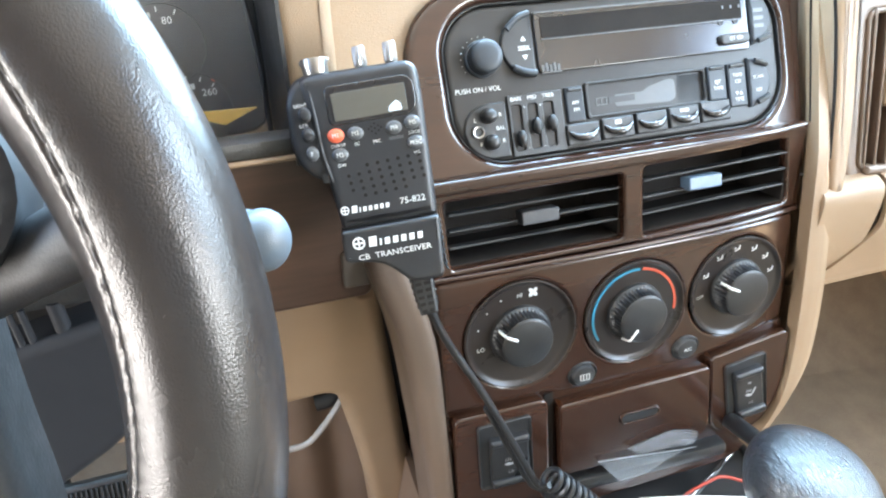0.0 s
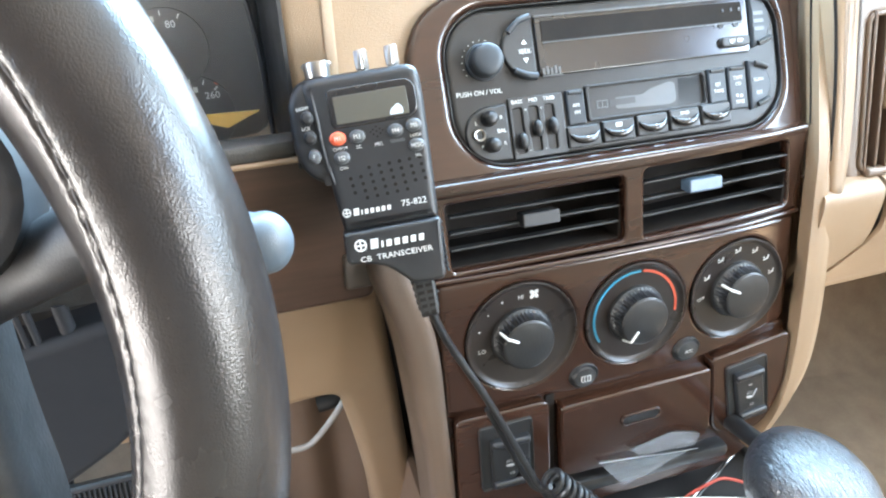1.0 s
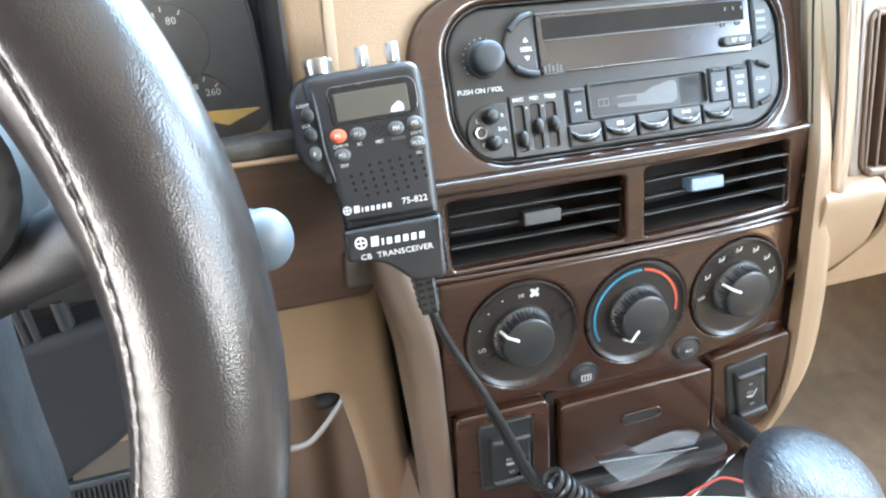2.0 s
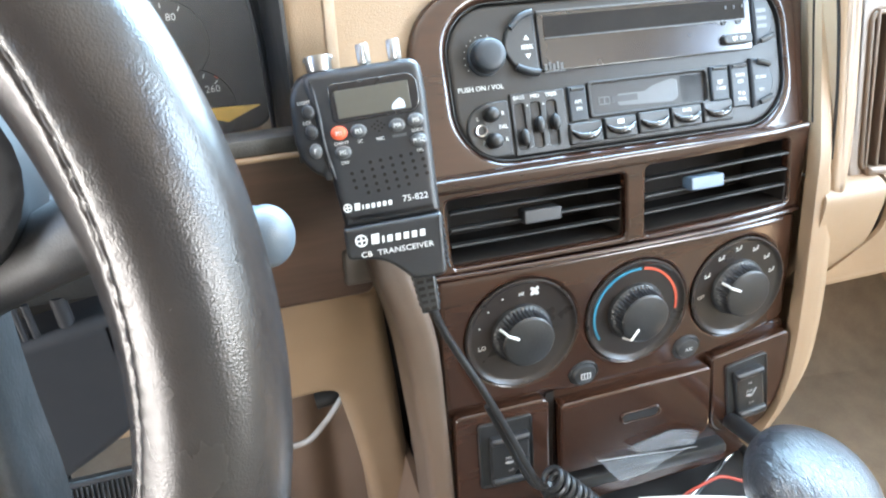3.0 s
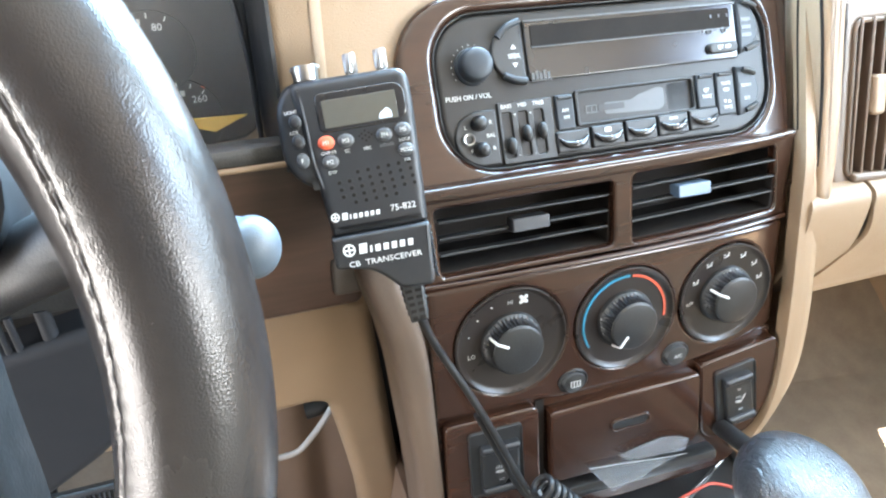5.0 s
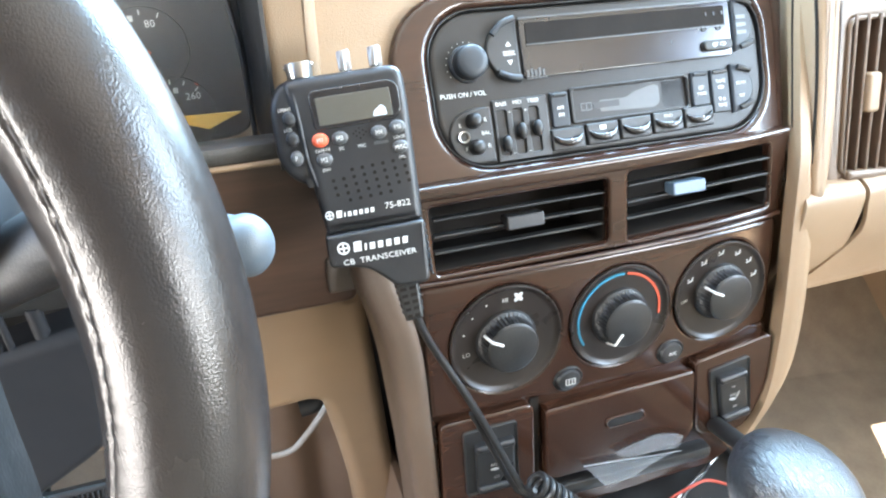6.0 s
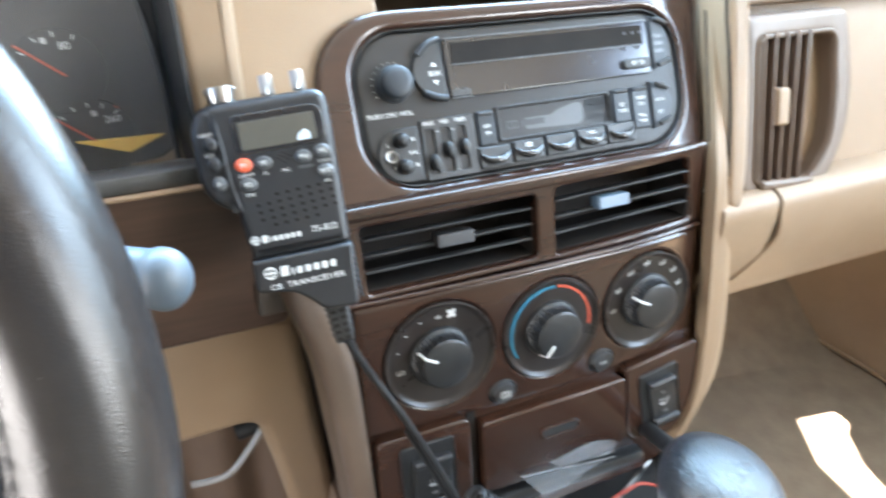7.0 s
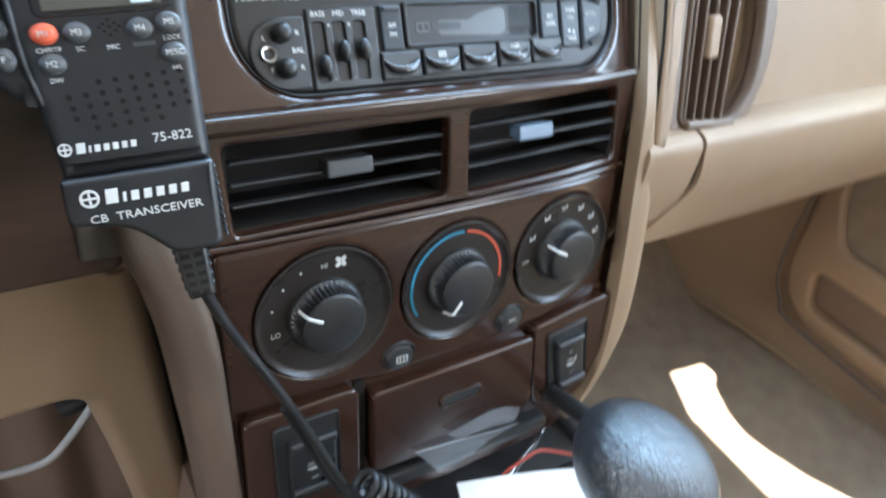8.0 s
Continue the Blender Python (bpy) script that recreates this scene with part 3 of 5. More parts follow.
# dark half-sunk beads along the joints paint the shade of the grooves
part("trim_gap_shade", sweep(curve_points([(0.1440, 0.054, 0.172), (0.1442, 0.0475, 0.155), (0.1449, 0.0394, 0.137), (0.1458, 0.0272, 0.1065), (0.1459, 0.0182, 0.0817), (0.1454, 0.0090, 0.0541)], 6), 0.0011, 10), DUCT, dash, "dark bead standing for the shaded gap between two tan mouldings")
part("bezel_gap_shade", sweep(curve_points([(0.1440, 0.0690, 0.1560), (0.1416, 0.0566, 0.1322), (0.1380, 0.0396, 0.1027), (0.1347, 0.0247, 0.0760)], 6), 0.0007, 8), DUCT, dash, "dark bead standing for the shaded gap beside the radio surround")
left_edge = [(-0.1580, 0.035), (-0.1545, 0.019), (-0.1455, -0.012), (-0.1418, -0.04), (-0.1400, -0.085), (-0.1380, -0.145), (-0.134, -0.30)]


def left_wall(u, v):
    line = curve_points([(x, 0, z) for x, z in left_edge], 8)
    p = line[round(u * (len(line) - 1))]
    cut = max(0.0, 1 - u * 6) ** 1.5
    sec = ((0.0, 0.006), (-0.0012, 0.0012), (-0.004, 0.0), (-0.0155, 0.0015), (-0.0185, 0.0040), (-0.0198, 0.009), (-0.0205, 0.020), (-0.0205, 0.040))
    k = v * (len(sec) - 1)
    i = min(int(k), len(sec) - 2)
    t = k - i
    wide = 1.0 - 0.30 * max(0.0, min(1.0, (u - 0.40) / 0.45))
    return (p.x + (sec[i][0] + (sec[i + 1][0] - sec[i][0]) * t) * wide, sec[i][1] + (sec[i + 1][1] - sec[i][1]) * t + 0.012 * cut * v, p.z)


part("driver_side_wall", sheet(left_wall, 48, 21, 0.002), SIDE_SHADED, stack, "brown side wall of the stack with shade in its colour")
part("inner_body", block(-0.136, 0.056, -0.30, 0.132, 0.20, 0.05, 0.004), BLACK, stack, "black inner body")


def air_vent(x0, x1, top0, top1, low0, low1, tab_x, tab_f, tab_mat, tab_label):
    v = part("air_vent", plate(rounded([(x0 - 0.003, low0 - 0.003), (x1 + 0.003, low1 - 0.003), (x1 + 0.001, top1 + 0.003), (x0 - 0.003, top0 + 0.003)], 0.003), (), 0.050, 0.004, 0.001), DUCT, stack, "black vent with level slats")
    for (xa, za, xb, zb) in ((x0, low0, x1, low1), (x0, top0, x1, top1)):
        part("duct_wall", moved(block(-0.5, 0.0065, -0.001, 0.5, 0.051, 0.001, 0), pose((xa + xb) / 2, 0, (za + zb) / 2, 0, -math.degrees(math.atan2(zb - za, xb - xa)), 0) @ Matrix.Diagonal((x1 - x0 + 0.004, 1, 1, 1))), DUCT, v)
    for xa, za, zb in ((x0 - 0.001, low0, top0), (x1 + 0.001, low1, top1)):
        part("duct_cheek", block(xa - 0.001, 0.0065, za, xa + 0.001, 0.051, zb, 0), DUCT, v)
    for f in (0.27, 0.51, 0.75):
        za, zb = low0 + (top0 - low0) * f, low1 + (top1 - low1) * f
        part("slat", moved(block(-0.5, -0.0080, -0.0008, 0.5, -0.0010, 0.0008, 0.0006, 1),
                           pose((x0 + x1) / 2, 0.0125, (za + zb) / 2, 0, -math.degrees(math.atan2(zb - za, x1 - x0)), 0) @ pose(0, 0, 0, -6, 0, 0) @ Matrix.Diagonal((x1 - x0 - 0.002, 1, 1, 1))), CHARCOAL, v)
    z_mid = (low0 + low1) / 2 + ((top0 + top1) / 2 - (low0 + low1) / 2) * tab_f
    tab = plate(rrect(-0.0125, -0.0043, 0.0125, 0.0043, 0.0013), (), -0.004, 0.010, 0.0009)
    part("tab", tab, tab_mat, v, tab_label, pose(tab_x, 0.003, z_mid, -10, 0, 0))
    return v


air_vent(-0.1290, -0.0125, 0.0670, 0.0670, 0.0225, 0.0225, -0.0705, 0.58, CHARCOAL, "grey adjusting tab")
air_vent(0.0035, 0.1170, 0.0695, 0.0725, 0.0215, 0.0255, 0.0475, 0.60, TAB_SKY_TINT, "adjusting tab with a blue sky reflection in its colour")


# rotary dials
def dial(cx, cz, r, pointer):
    d = part("dial", lathe([(r - 0.0010, 0.004), (r + 0.0010, -0.0002), (r + 0.0006, -0.0013), (r - 0.0002, -0.0014), (r - 0.0012, -0.0006), (r - 0.0024, 0.0004), (r - 0.0042, 0.0008), (0.001, 0.0008), (0, 0.0008)], cx, cz, 72), DIAL, stack, "dark brown round control dial")
    base, face, y = 0.0208, 0.0174, -0.0128
    knob = lathe([(base + 0.0006, 0.001), (base + 0.0004, -0.0010), (base, -0.0022), (base * 0.955, -0.0032), (face + 0.0006, y + 0.0022), (face + 0.0003, y + 0.0012), (face - 0.0004, y + 0.0004), (face - 0.0014, y), (0.003, y + 0.0003), (0, y + 0.0003)], cx, cz, 192, 44, 0.0013, (y + 0.0018, -0.0031))
    k = part("knob", knob, BLACK_SOFT, d, "black ribbed rotary knob", sharp=50)
    a = radians(pointer)
    m = pose(cx, 0, cz, 0, 0, 0) @ Matrix.Rotation(-a, 4, "Y")
    slope = math.degrees(math.atan2(-y - 0.005, 0.0026))
    blade = join(block(face * 0.48, y - 0.0008, -0.0009, face + 0.0004, y + 0.0006, 0.0009, 0.0004, 1),
                 moved(block(0, -0.0007, -0.0009, math.hypot(-y - 0.005, 0.0026), 0.0007, 0.0009, 0.0004, 1), pose(face, y, 0) @ pose(0, 0, 0, 0, 0, slope)))
    part("pointer", moved(blade, m), WHITE_INK, k, "white pointer line")
    return d


d1, d2, d3 = (dial(*row, pointer) for row, pointer in zip(DIALS, (151, 232, 153)))


def arc_print(parent, cx, cz, r, a0, a1, wide, mat, y=0.0002):
    bm, ring = bmesh.new(), []
    n = 36
    for k in range(n + 1):
        a = radians(a0 + (a1 - a0) * k / n)
        ring.append([bm.verts.new((cx + q * math.cos(a), y2, cz + q * math.sin(a))) for q, y2 in ((r, y), (r + wide, y), (r + wide, y + 0.0006), (r, y + 0.0006))])
    for p, q in zip(ring, ring[1:]):
        for i in range(4):
            bm.faces.new((p[i], p[(i + 1) % 4], q[(i + 1) % 4], q[i]))
    part("printed_arc", bm, mat, parent)


arc_print(d2, 0.0004, -0.0338, 0.0310, 86, 212, 0.0017, BLUE_PRINT)
arc_print(d2, 0.0004, -0.0338, 0.0310, -8, 82, 0.0017, RED_PRINT)
lettering("LO", -0.1125, -0.0378, 0.0030, d1, 0.0006, DIM_INK)
lettering("HI", -0.0848, -0.0035, 0.0028, d1, 0.0006, DIM_INK)
for k in range(4):
    a = radians(45 + 90 * k)
    part("fan_symbol", moved(ball(0, 0, 0, 0.0019, 0.0003, 0.0014, 10, 6), pose(-0.0755 + 0.0021 * math.cos(a), 0.0006, -0.0028 + 0.0021 * math.sin(a), 0, -math.degrees(a), 0)), DIM_INK, d1)
for a in (162, 138, 115):
    part("tick", ball(-0.0848 + 0.0305 * math.cos(radians(a)), 0.0006, -0.0322 + 0.0305 * math.sin(radians(a)), 0.0007, 0.0003, 0.0007, 8, 5), DIM_INK, d1)
lettering("OFF", 0.0832 + 0.0300 * math.cos(radians(186)), -0.0318 + 0.0300 * math.sin(radians(186)), 0.0024, d3, 0.0006, DIM_INK, 12)
for a in (155, 124, 95, 66, 40, 14):
    cx, cz = 0.0832 + 0.0292 * math.cos(radians(a)), -0.0318 + 0.0292 * math.sin(radians(a))
    part("airflow_symbol", join(moved(block(-0.0022, 0, -0.0003, 0.0022, 0.0006, 0.0003, 0), pose(cx, 0.0002, cz, 0, -20, 0)),
                                moved(block(-0.0017, 0, -0.0003, 0.0017, 0.0006, 0.0003, 0), pose(cx + 0.0014, 0.0002, cz + 0.0015, 0, -70, 0)),
                                moved(ball(0, 0, 0, 0.0008, 0.0003, 0.0008, 8, 5), pose(cx - 0.0018, 0.0004, cz + 0.0014))), DIM_INK, d3)

for x, z, text in ((-0.0388, -0.0742, ""), (0.0440, -0.0727, "A/C")):
    rim = lathe([(0.0117, 0.002), (0.0120, -0.0008), (0.0112, -0.0015), (0.0101, -0.0006), (0.0096, -0.0022), (0.0086, -0.0034), (0.004, -0.0040), (0, -0.0041)], 0, 0, 40)
    for v in rim.verts:
        v.co.x, v.co.z = v.co.x * 0.94 + x, v.co.z * 0.80 + z
    b = part("button", rim, BLACK, stack, "small oval black push button")
    if text:
        lettering(text, x, z, 0.0028, b, -0.0043, DIM_INK)
    else:
        part("defrost_symbol", join(*[block(x + dx - 0.0003, -0.0048, z - 0.0020, x + dx + 0.0003, -0.0040, z + 0.0020, 0) for dx in (-0.0034, -0.0012, 0.0012, 0.0034)],
                                    block(x - 0.0036, -0.0048, z + 0.0020, x + 0.0036, -0.0048, z + 0.0026, 0), block(x - 0.0036, -0.0048, z - 0.0026, x + 0.0036, -0.0048, z - 0.0020, 0)), DIM_INK, b)

# lower row: seat heater switches and the drawer between them
part("lower_panel", plate(rounded([(-0.1385, -0.20), (0.120, -0.20), (0.1385, -0.14), (0.1370, -0.0715), (-0.1395, -0.079)], [0.004, 0.03, 0.03, 0.006, 0.004]), (), 0.006, 0.02, 0.003), WOOD, stack, "dark brown lower panel")


def heater(outline, recess, rocker, label):
    """A switch panel; recess and rocker by their four corners, from the top left clockwise."""
    p = part("switch_panel", plate(outline, (), -0.003, 0.012, 0.0016, 3), WOOD, stack, label)
    part("switch_recess", plate(rounded(recess, 0.003), (), -0.0042, 0.006, 0.001), BLACK_SOFT, p)
    part("recess_lip", plate(rounded(recess, 0.003), [rounded([tuple(0.94 * Vector(q) + 0.06 * sum((Vector(r) for r in recess), Vector((0, 0))) / 4) for q in recess], 0.002)], -0.0052, 0.004, 0.0006), BLACK, p, "thin raised lip")
    rock = part("rocker", plate(rounded(rocker, 0.002), (), -0.0072, 0.006, 0.0016), BLACK_SOFT, p, "black rocker switch")
    tl, tr, br, bl = (Vector(q) for q in rocker)
    at = lambda u, v: tl.lerp(tr, u).lerp(bl.lerp(br, u), v)
    for v in (0.0, 0.86):
        part("rocker_lip", plate(rounded([tuple(at(a, b)) for a, b in ((0.0, v), (1.0, v), (1.0, v + 0.14), (0.0, v + 0.14))], 0.0016), (), -0.0104, 0.005, 0.0022), CHARCOAL, rock)
    for text, v in (("HI", 0.30), ("LO", 0.74)):
        q = at(0.5, v)
        lettering(text, q.x, q.y, 0.0022, p, -0.0075, FADED_INK)
    q = at(0.48, 0.52)
    part("seat_symbol", join(moved(ball(0, 0, 0, 0.0034, 0.0003, 0.0013, 14, 6), pose(q.x - 0.0008, -0.0076, q.y - 0.0018, 0, 8, 0)),
                             moved(ball(0, 0, 0, 0.0010, 0.0003, 0.0036, 12, 6), pose(q.x + 0.0034, -0.0076, q.y + 0.0015, 0, 24, 0)),
                             *[moved(block(-0.0002, 0, -0.0013, 0.0002, 0.0004, 0.0013, 0), pose(q.x - 0.0030 + 0.0018 * k, -0.0077, q.y + 0.0022, 0, 16, 0)) for k in range(3)]), FADED_INK, p)


heater(rounded([(-0.1345, -0.168), (-0.0640, -0.168), (-0.0660, -0.0865), (-0.1345, -0.0855)], 0.006),
       [(-0.1191, -0.0945), (-0.0797, -0.0945), (-0.0780, -0.1500), (-0.1180, -0.1490)], [(-0.1114, -0.1055), (-0.0828, -0.1060), (-0.0815, -0.1470), (-0.1105, -0.1460)], "brown panel with a seat heater switch")
heater(rounded([(0.0735, -0.1520), (0.0860, -0.1600), (0.1195, -0.1640), (0.1375, -0.1300), (0.1355, -0.0775), (0.0662, -0.0865)], [0.008, 0.01, 0.018, 0.02, 0.006, 0.005]),
       [(0.0785, -0.0965), (0.1145, -0.0915), (0.1235, -0.1480), (0.0880, -0.1515)], [(0.0855, -0.1030), (0.1100, -0.1005), (0.1190, -0.1430), (0.0945, -0.1455)], "brown panel with a seat heater switch")
drawer = part("drawer", plate(rounded([(-0.0560, -0.156), (0.056, -0.160), (0.0700, -0.150), (0.0655, -0.0925), (-0.0580, -0.0940)], [0.004, 0.012, 0.01, 0.004, 0.004]), (), -0.0048, 0.02, 0.0017, 3), WOOD, stack, "brown ashtray drawer with a finger slot")
part("finger_slot", plate(rrect(-0.0098, -0.1238, 0.0238, -0.1138, 0.0045), [rrect(-0.0082, -0.1225, 0.0222, -0.1151, 0.0034)], -0.0064, 0.004, 0.0007), WOOD, drawer)
part("slot_well", plate(rrect(-0.0080, -0.1225, 0.0220, -0.1151, 0.0034), (), -0.0052, 0.004, 0.0005), BLACK_SOFT, drawer)
# dark strip between switch panel and drawer, added for the gap's shade
part("drawer_gap_shade", block(-0.0655, 0.0045, -0.165, -0.0585, 0.010, -0.0872, 0.0005, 1), DUCT, stack, "dark strip standing for the shade in the gap beside the drawer")
part("bin_lip", moved(block(-0.07, -0.010, -0.006, 0.09, 0.02, 0.006, 0.004), pose(0.0, 0.004, -0.172, 0, 2, 0)), BLACK_SOFT, stack, "black lip of the open bin")

# ---- car radio ----
part("radio_bezel", rolled(plate(rounded([(-0.1415, 0.0135), (0.1290, 0.0185), (0.1345, 0.030), (0.1372, 0.072), (0.1475, 0.1335), (-0.1425, 0.1350)], [0.003, 0.003, 0.02, 0.03, 0.012, 0.055], 10),
                          [rrect(-0.1187, 0.0288, 0.1175, 0.1232, (0.034, 0.034, 0.030, 0.030), 10)], 0, 0.010, 0.0042, 4), 0.095, 7.0), WOOD, stack, "brown glossy radio surround", STACK.inverted() @ UPPER)
radio = thing("car_radio", UPPER, "black car radio with cassette and disc slots", "radio")
body = part("faceplate", plate(rrect(-0.1172, 0.0305, 0.1160, 0.1217, (0.032, 0.032, 0.029, 0.029), 10), (), 0.0035, 0.05, 0.003), RADIO, radio, "charcoal face plate")
part("rim", plate(rrect(-0.1186, 0.0289, 0.1174, 0.1231, (0.034, 0.034, 0.030, 0.030), 10), [rrect(-0.1174, 0.0303, 0.1162, 0.1219, (0.032, 0.032, 0.029, 0.029), 10)], 0.0022, 0.02, 0.0006), BLACK_SOFT, radio)
VX, VZ = -0.0940, 0.0915
vol = part("volume_knob", lathe([(0.0112, 0.004), (0.0108, 0.0015), (0.0100, 0.0008), (0.0098, -0.0062), (0.0093, -0.0078), (0.0082, -0.0088), (0.0050, -0.0094), (0, -0.0096)], VX, VZ, 96, 48, 0.0004, (-0.0061, 0.0009)), KEY, radio, "ribbed volume knob")
for k in range(9):
    a = radians(75 + 17 * k)
    part("tick", ball(VX + 0.0128 * math.cos(a), 0.0033, VZ + 0.0128 * math.sin(a), 0.0004, 0.0003, 0.0004, 6, 4), DIM_INK, vol)
lettering("PUSH ON / VOL", -0.0988, 0.0738, 0.0029, body, 0.0032)

# disc window with its slot
disc = part("disc_window", plate(rrect(-0.0588, 0.0792, 0.0930, 0.1150, 0.002), (), 0.0015, 0.004, 0.0008), GLOSS, radio, "gloss black disc slot panel")
part("slot_flap", plate(rrect(-0.0550, 0.0995, 0.0885, 0.1118, 0.0012), (), 0.0010, 0.002, 0.0003), DUCT, disc)
part("slot_edge", join(block(-0.0552, 0.0002, 0.0986, 0.0887, 0.0016, 0.0992, 0), block(-0.0590, 0.0002, 0.1142, 0.0932, 0.0016, 0.1152, 0)), BUTTON, disc, "pale slot edge")
part("printed_disc_mark", join(*[block(-0.0572 + 0.0026 * k, 0.0009, 0.0800, -0.0555 + 0.0026 * k, 0.0016, 0.0838 + 0.0010 * (k % 2), 0) for k in range(5)], block(-0.0574, 0.0009, 0.0787, -0.0440, 0.0016, 0.0794, 0)), BUTTON, disc, "grey printed mark")
ejcd = part("eject_button", plate(rrect(0.0690, 0.0832, 0.0915, 0.0900, 0.003), (), -0.0016, 0.004, 0.0012), RADIO, disc)
lettering("EJT CD", 0.0803, 0.0867, 0.0024, ejcd, -0.0019)
for x in (0.0718, 0.0832):
    part("indicator", lathe([(0.0019, 0.002), (0.0020, 0.0008), (0.0013, 0.0008), (0.0012, 0.0012), (0, 0.0012)], x, 0.098, 20), RADIO, disc)
part("printed_bar", block(0.0665, 0.001, 0.0972, 0.0690, 0.0016, 0.0988, 0), BUTTON, disc)
for k in range(3):
    part("printed_bar", block(0.0735 + 0.0062 * k, 0.0003, 0.1062, 0.0744 + 0.0062 * k, 0.0010, 0.1082, 0), BUTTON, disc)

seek = part("seek_rocker", plate(rounded([(-0.0606, 0.0775), (-0.0606, 0.1165), (-0.0690, 0.1155), (-0.0790, 0.1070), (-0.0825, 0.0960), (-0.0785, 0.0860), (-0.0700, 0.0785)], [0.001, 0.001, 0.008, 0.01, 0.012, 0.01, 0.008]), (), 0.0012, 0.004, 0.0014), BLACK, radio, "black seek rocker")
lettering("SEEK", -0.0672, 0.0948, 0.0027, seek, 0.0009)
for z, up in ((0.1003, 1), (0.0896, -1)):
    bm = bmesh.new()
    bm.faces.new([bm.verts.new((-0.0672 + dx, 0.0008, z + dz * up)) for dx, dz in ((-0.0018, -0.0012), (0.0018, -0.0012), (0, 0.0016))])
    part("arrow", bm, WHITE_INK, seek)
part("lower_pad", sweep(curve_points([(-0.0755, 0.0002, 0.0840), (-0.0690, -0.0008, 0.0808), (-0.0618, -0.0004, 0.0795)], 6), 0.0021, 10), KEY, seek)
part("upper_pad", sweep(curve_points([(-0.0770, 0.0002, 0.1065), (-0.0700, -0.0006, 0.1125), (-0.0622, -0.0002, 0.1148)], 6), 0.0019, 10), KEY, seek)

right_moon = part("side_rocker", plate(rounded([(0.0948, 0.0812), (0.1010, 0.0832), (0.1080, 0.0890), (0.1112, 0.0985), (0.1080, 0.1090), (0.1010, 0.1165), (0.0948, 0.1175)], [0.001, 0.006, 0.008, 0.01, 0.008, 0.006, 0.001]), (), 0.0008, 0.005, 0.0014), KEY, radio, "charcoal half-round rocker")
for z in (0.1035, 0.0985, 0.0935):
    part("printed_bar", block(0.0968, 0.0004, z - 0.0011, 0.1045, 0.0009, z + 0.0011, 0), BUTTON, right_moon)
for z0, z1 in ((0.0838, 0.0870), (0.1110, 0.1150)):
    part("pad", sweep(curve_points([(0.0985, 0.0, z0 if z0 < 0.1 else z1), (0.1040, -0.001, (z0 + z1) / 2), (0.1085, 0.0, z1 if z0 < 0.1 else z0)], 5), 0.0018, 8), BLACK, right_moon)

# balance and tone controls
bal = part("balance_panel", plate(rounded([(-0.0835, 0.0325), (-0.0835, 0.0655), (-0.0985, 0.0655), (-0.1085, 0.0600), (-0.1120, 0.0495), (-0.1085, 0.0395), (-0.0990, 0.0325)], [0.001, 0.001, 0.008, 0.01, 0.012, 0.01, 0.008]), (), 0.0020, 0.004, 0.0012), BLACK, radio, "black balance control panel")
part("jack_ring", lathe([(0.0038, 0.003), (0.0039, 0.0004), (0.0034, -0.0002), (0.0027, 0.0), (0.0024, 0.0015), (0.0022, 0.0022), (0, 0.0024)], -0.1030, 0.0492, 32), CHROME, bal, "chrome socket ring")
part("socket_hole", lathe([(0.0025, 0.0012), (0, 0.0012)], -0.1030, 0.0492, 24), BLACK_SOFT, bal)
for z in (0.0568, 0.0412):
    part("small_knob", lathe([(0.0046, 0.003), (0.0044, -0.003), (0.0036, -0.0052), (0.002, -0.0062), (0, -0.0064)], -0.0958, z + 0.0012, 28), BLACK, bal, "small black push knob")
for text, x, z in (("L", -0.1040, 0.0562), ("R", -0.0878, 0.0580), ("BAL", -0.0885, 0.0502), ("F", -0.1018, 0.0418), ("R", -0.0872, 0.0425)):
    lettering(text, x, z, 0.0024, bal, 0.0016)
tone = part("tone_panel", plate(rrect(-0.0822, 0.0315, -0.0462, 0.0685, 0.001), [rrect(x - 0.0032, 0.0352, x + 0.0032, 0.0622, 0.0015) for x in (-0.0770, -0.0665, -0.0560)], 0.0020, 0.004, 0.0008), BLACK, radio, "black tone slider panel")
part("slot_bottom", block(-0.081, 0.0045, 0.0335, -0.0475, 0.006, 0.064, 0), BLACK_SOFT, tone)
for x, z, text in ((-0.0770, 0.0420, "BASS"), (-0.0665, 0.0485, "MID"), (-0.0560, 0.0490, "TREB")):
    part("slider", ball(x + 0.0012, 0.0005, z, 0.0030, 0.0034, 0.0052, 16, 12), BLACK, tone, "black oval slider")
    lettering(text, x + 0.0004, 0.0658, 0.0024, tone, 0.0016)
for x in (-0.0717, -0.0612):
    lettering("+", x, 0.0605, 0.0022, tone, 0.0016)
    lettering("-", x, 0.0362, 0.0022, tone, 0.0016)


def key(x0, z0, x1, z1, lines, mat=None, r=0.0012, front=0.0012, size=0.0023):
    k = part("key", plate(rrect(x0, z0, x1, z1, r), (), front, 0.004, 0.0010), mat or KEY, radio, "charcoal radio key")
    part("key_edge", sweep([((x0 + 0.0015), front - 0.0002, z1 - 0.0018), ((x1 - 0.0015), front - 0.0002, z1 - 0.0018)], 0.0013, 8), BLACK, k)
    for text, x, z in lines:
        lettering(text, x, z, size, k, front - 0.0003)
    return k


key(-0.0440, 0.0475, -0.0320, 0.0690, (("AM", -0.0382, 0.0592), ("FM", -0.0378, 0.0548)))
key(0.0583, 0.0490, 0.0715, 0.0712, (("EJT", 0.0650, 0.0605), ("TAPE", 0.0650, 0.0563)))
tc = key(0.0735, 0.0430, 0.0872, 0.0712, (("TAPE", 0.0804, 0.0632), ("CD", 0.0804, 0.0592), ("TIME", 0.0806, 0.0475)))
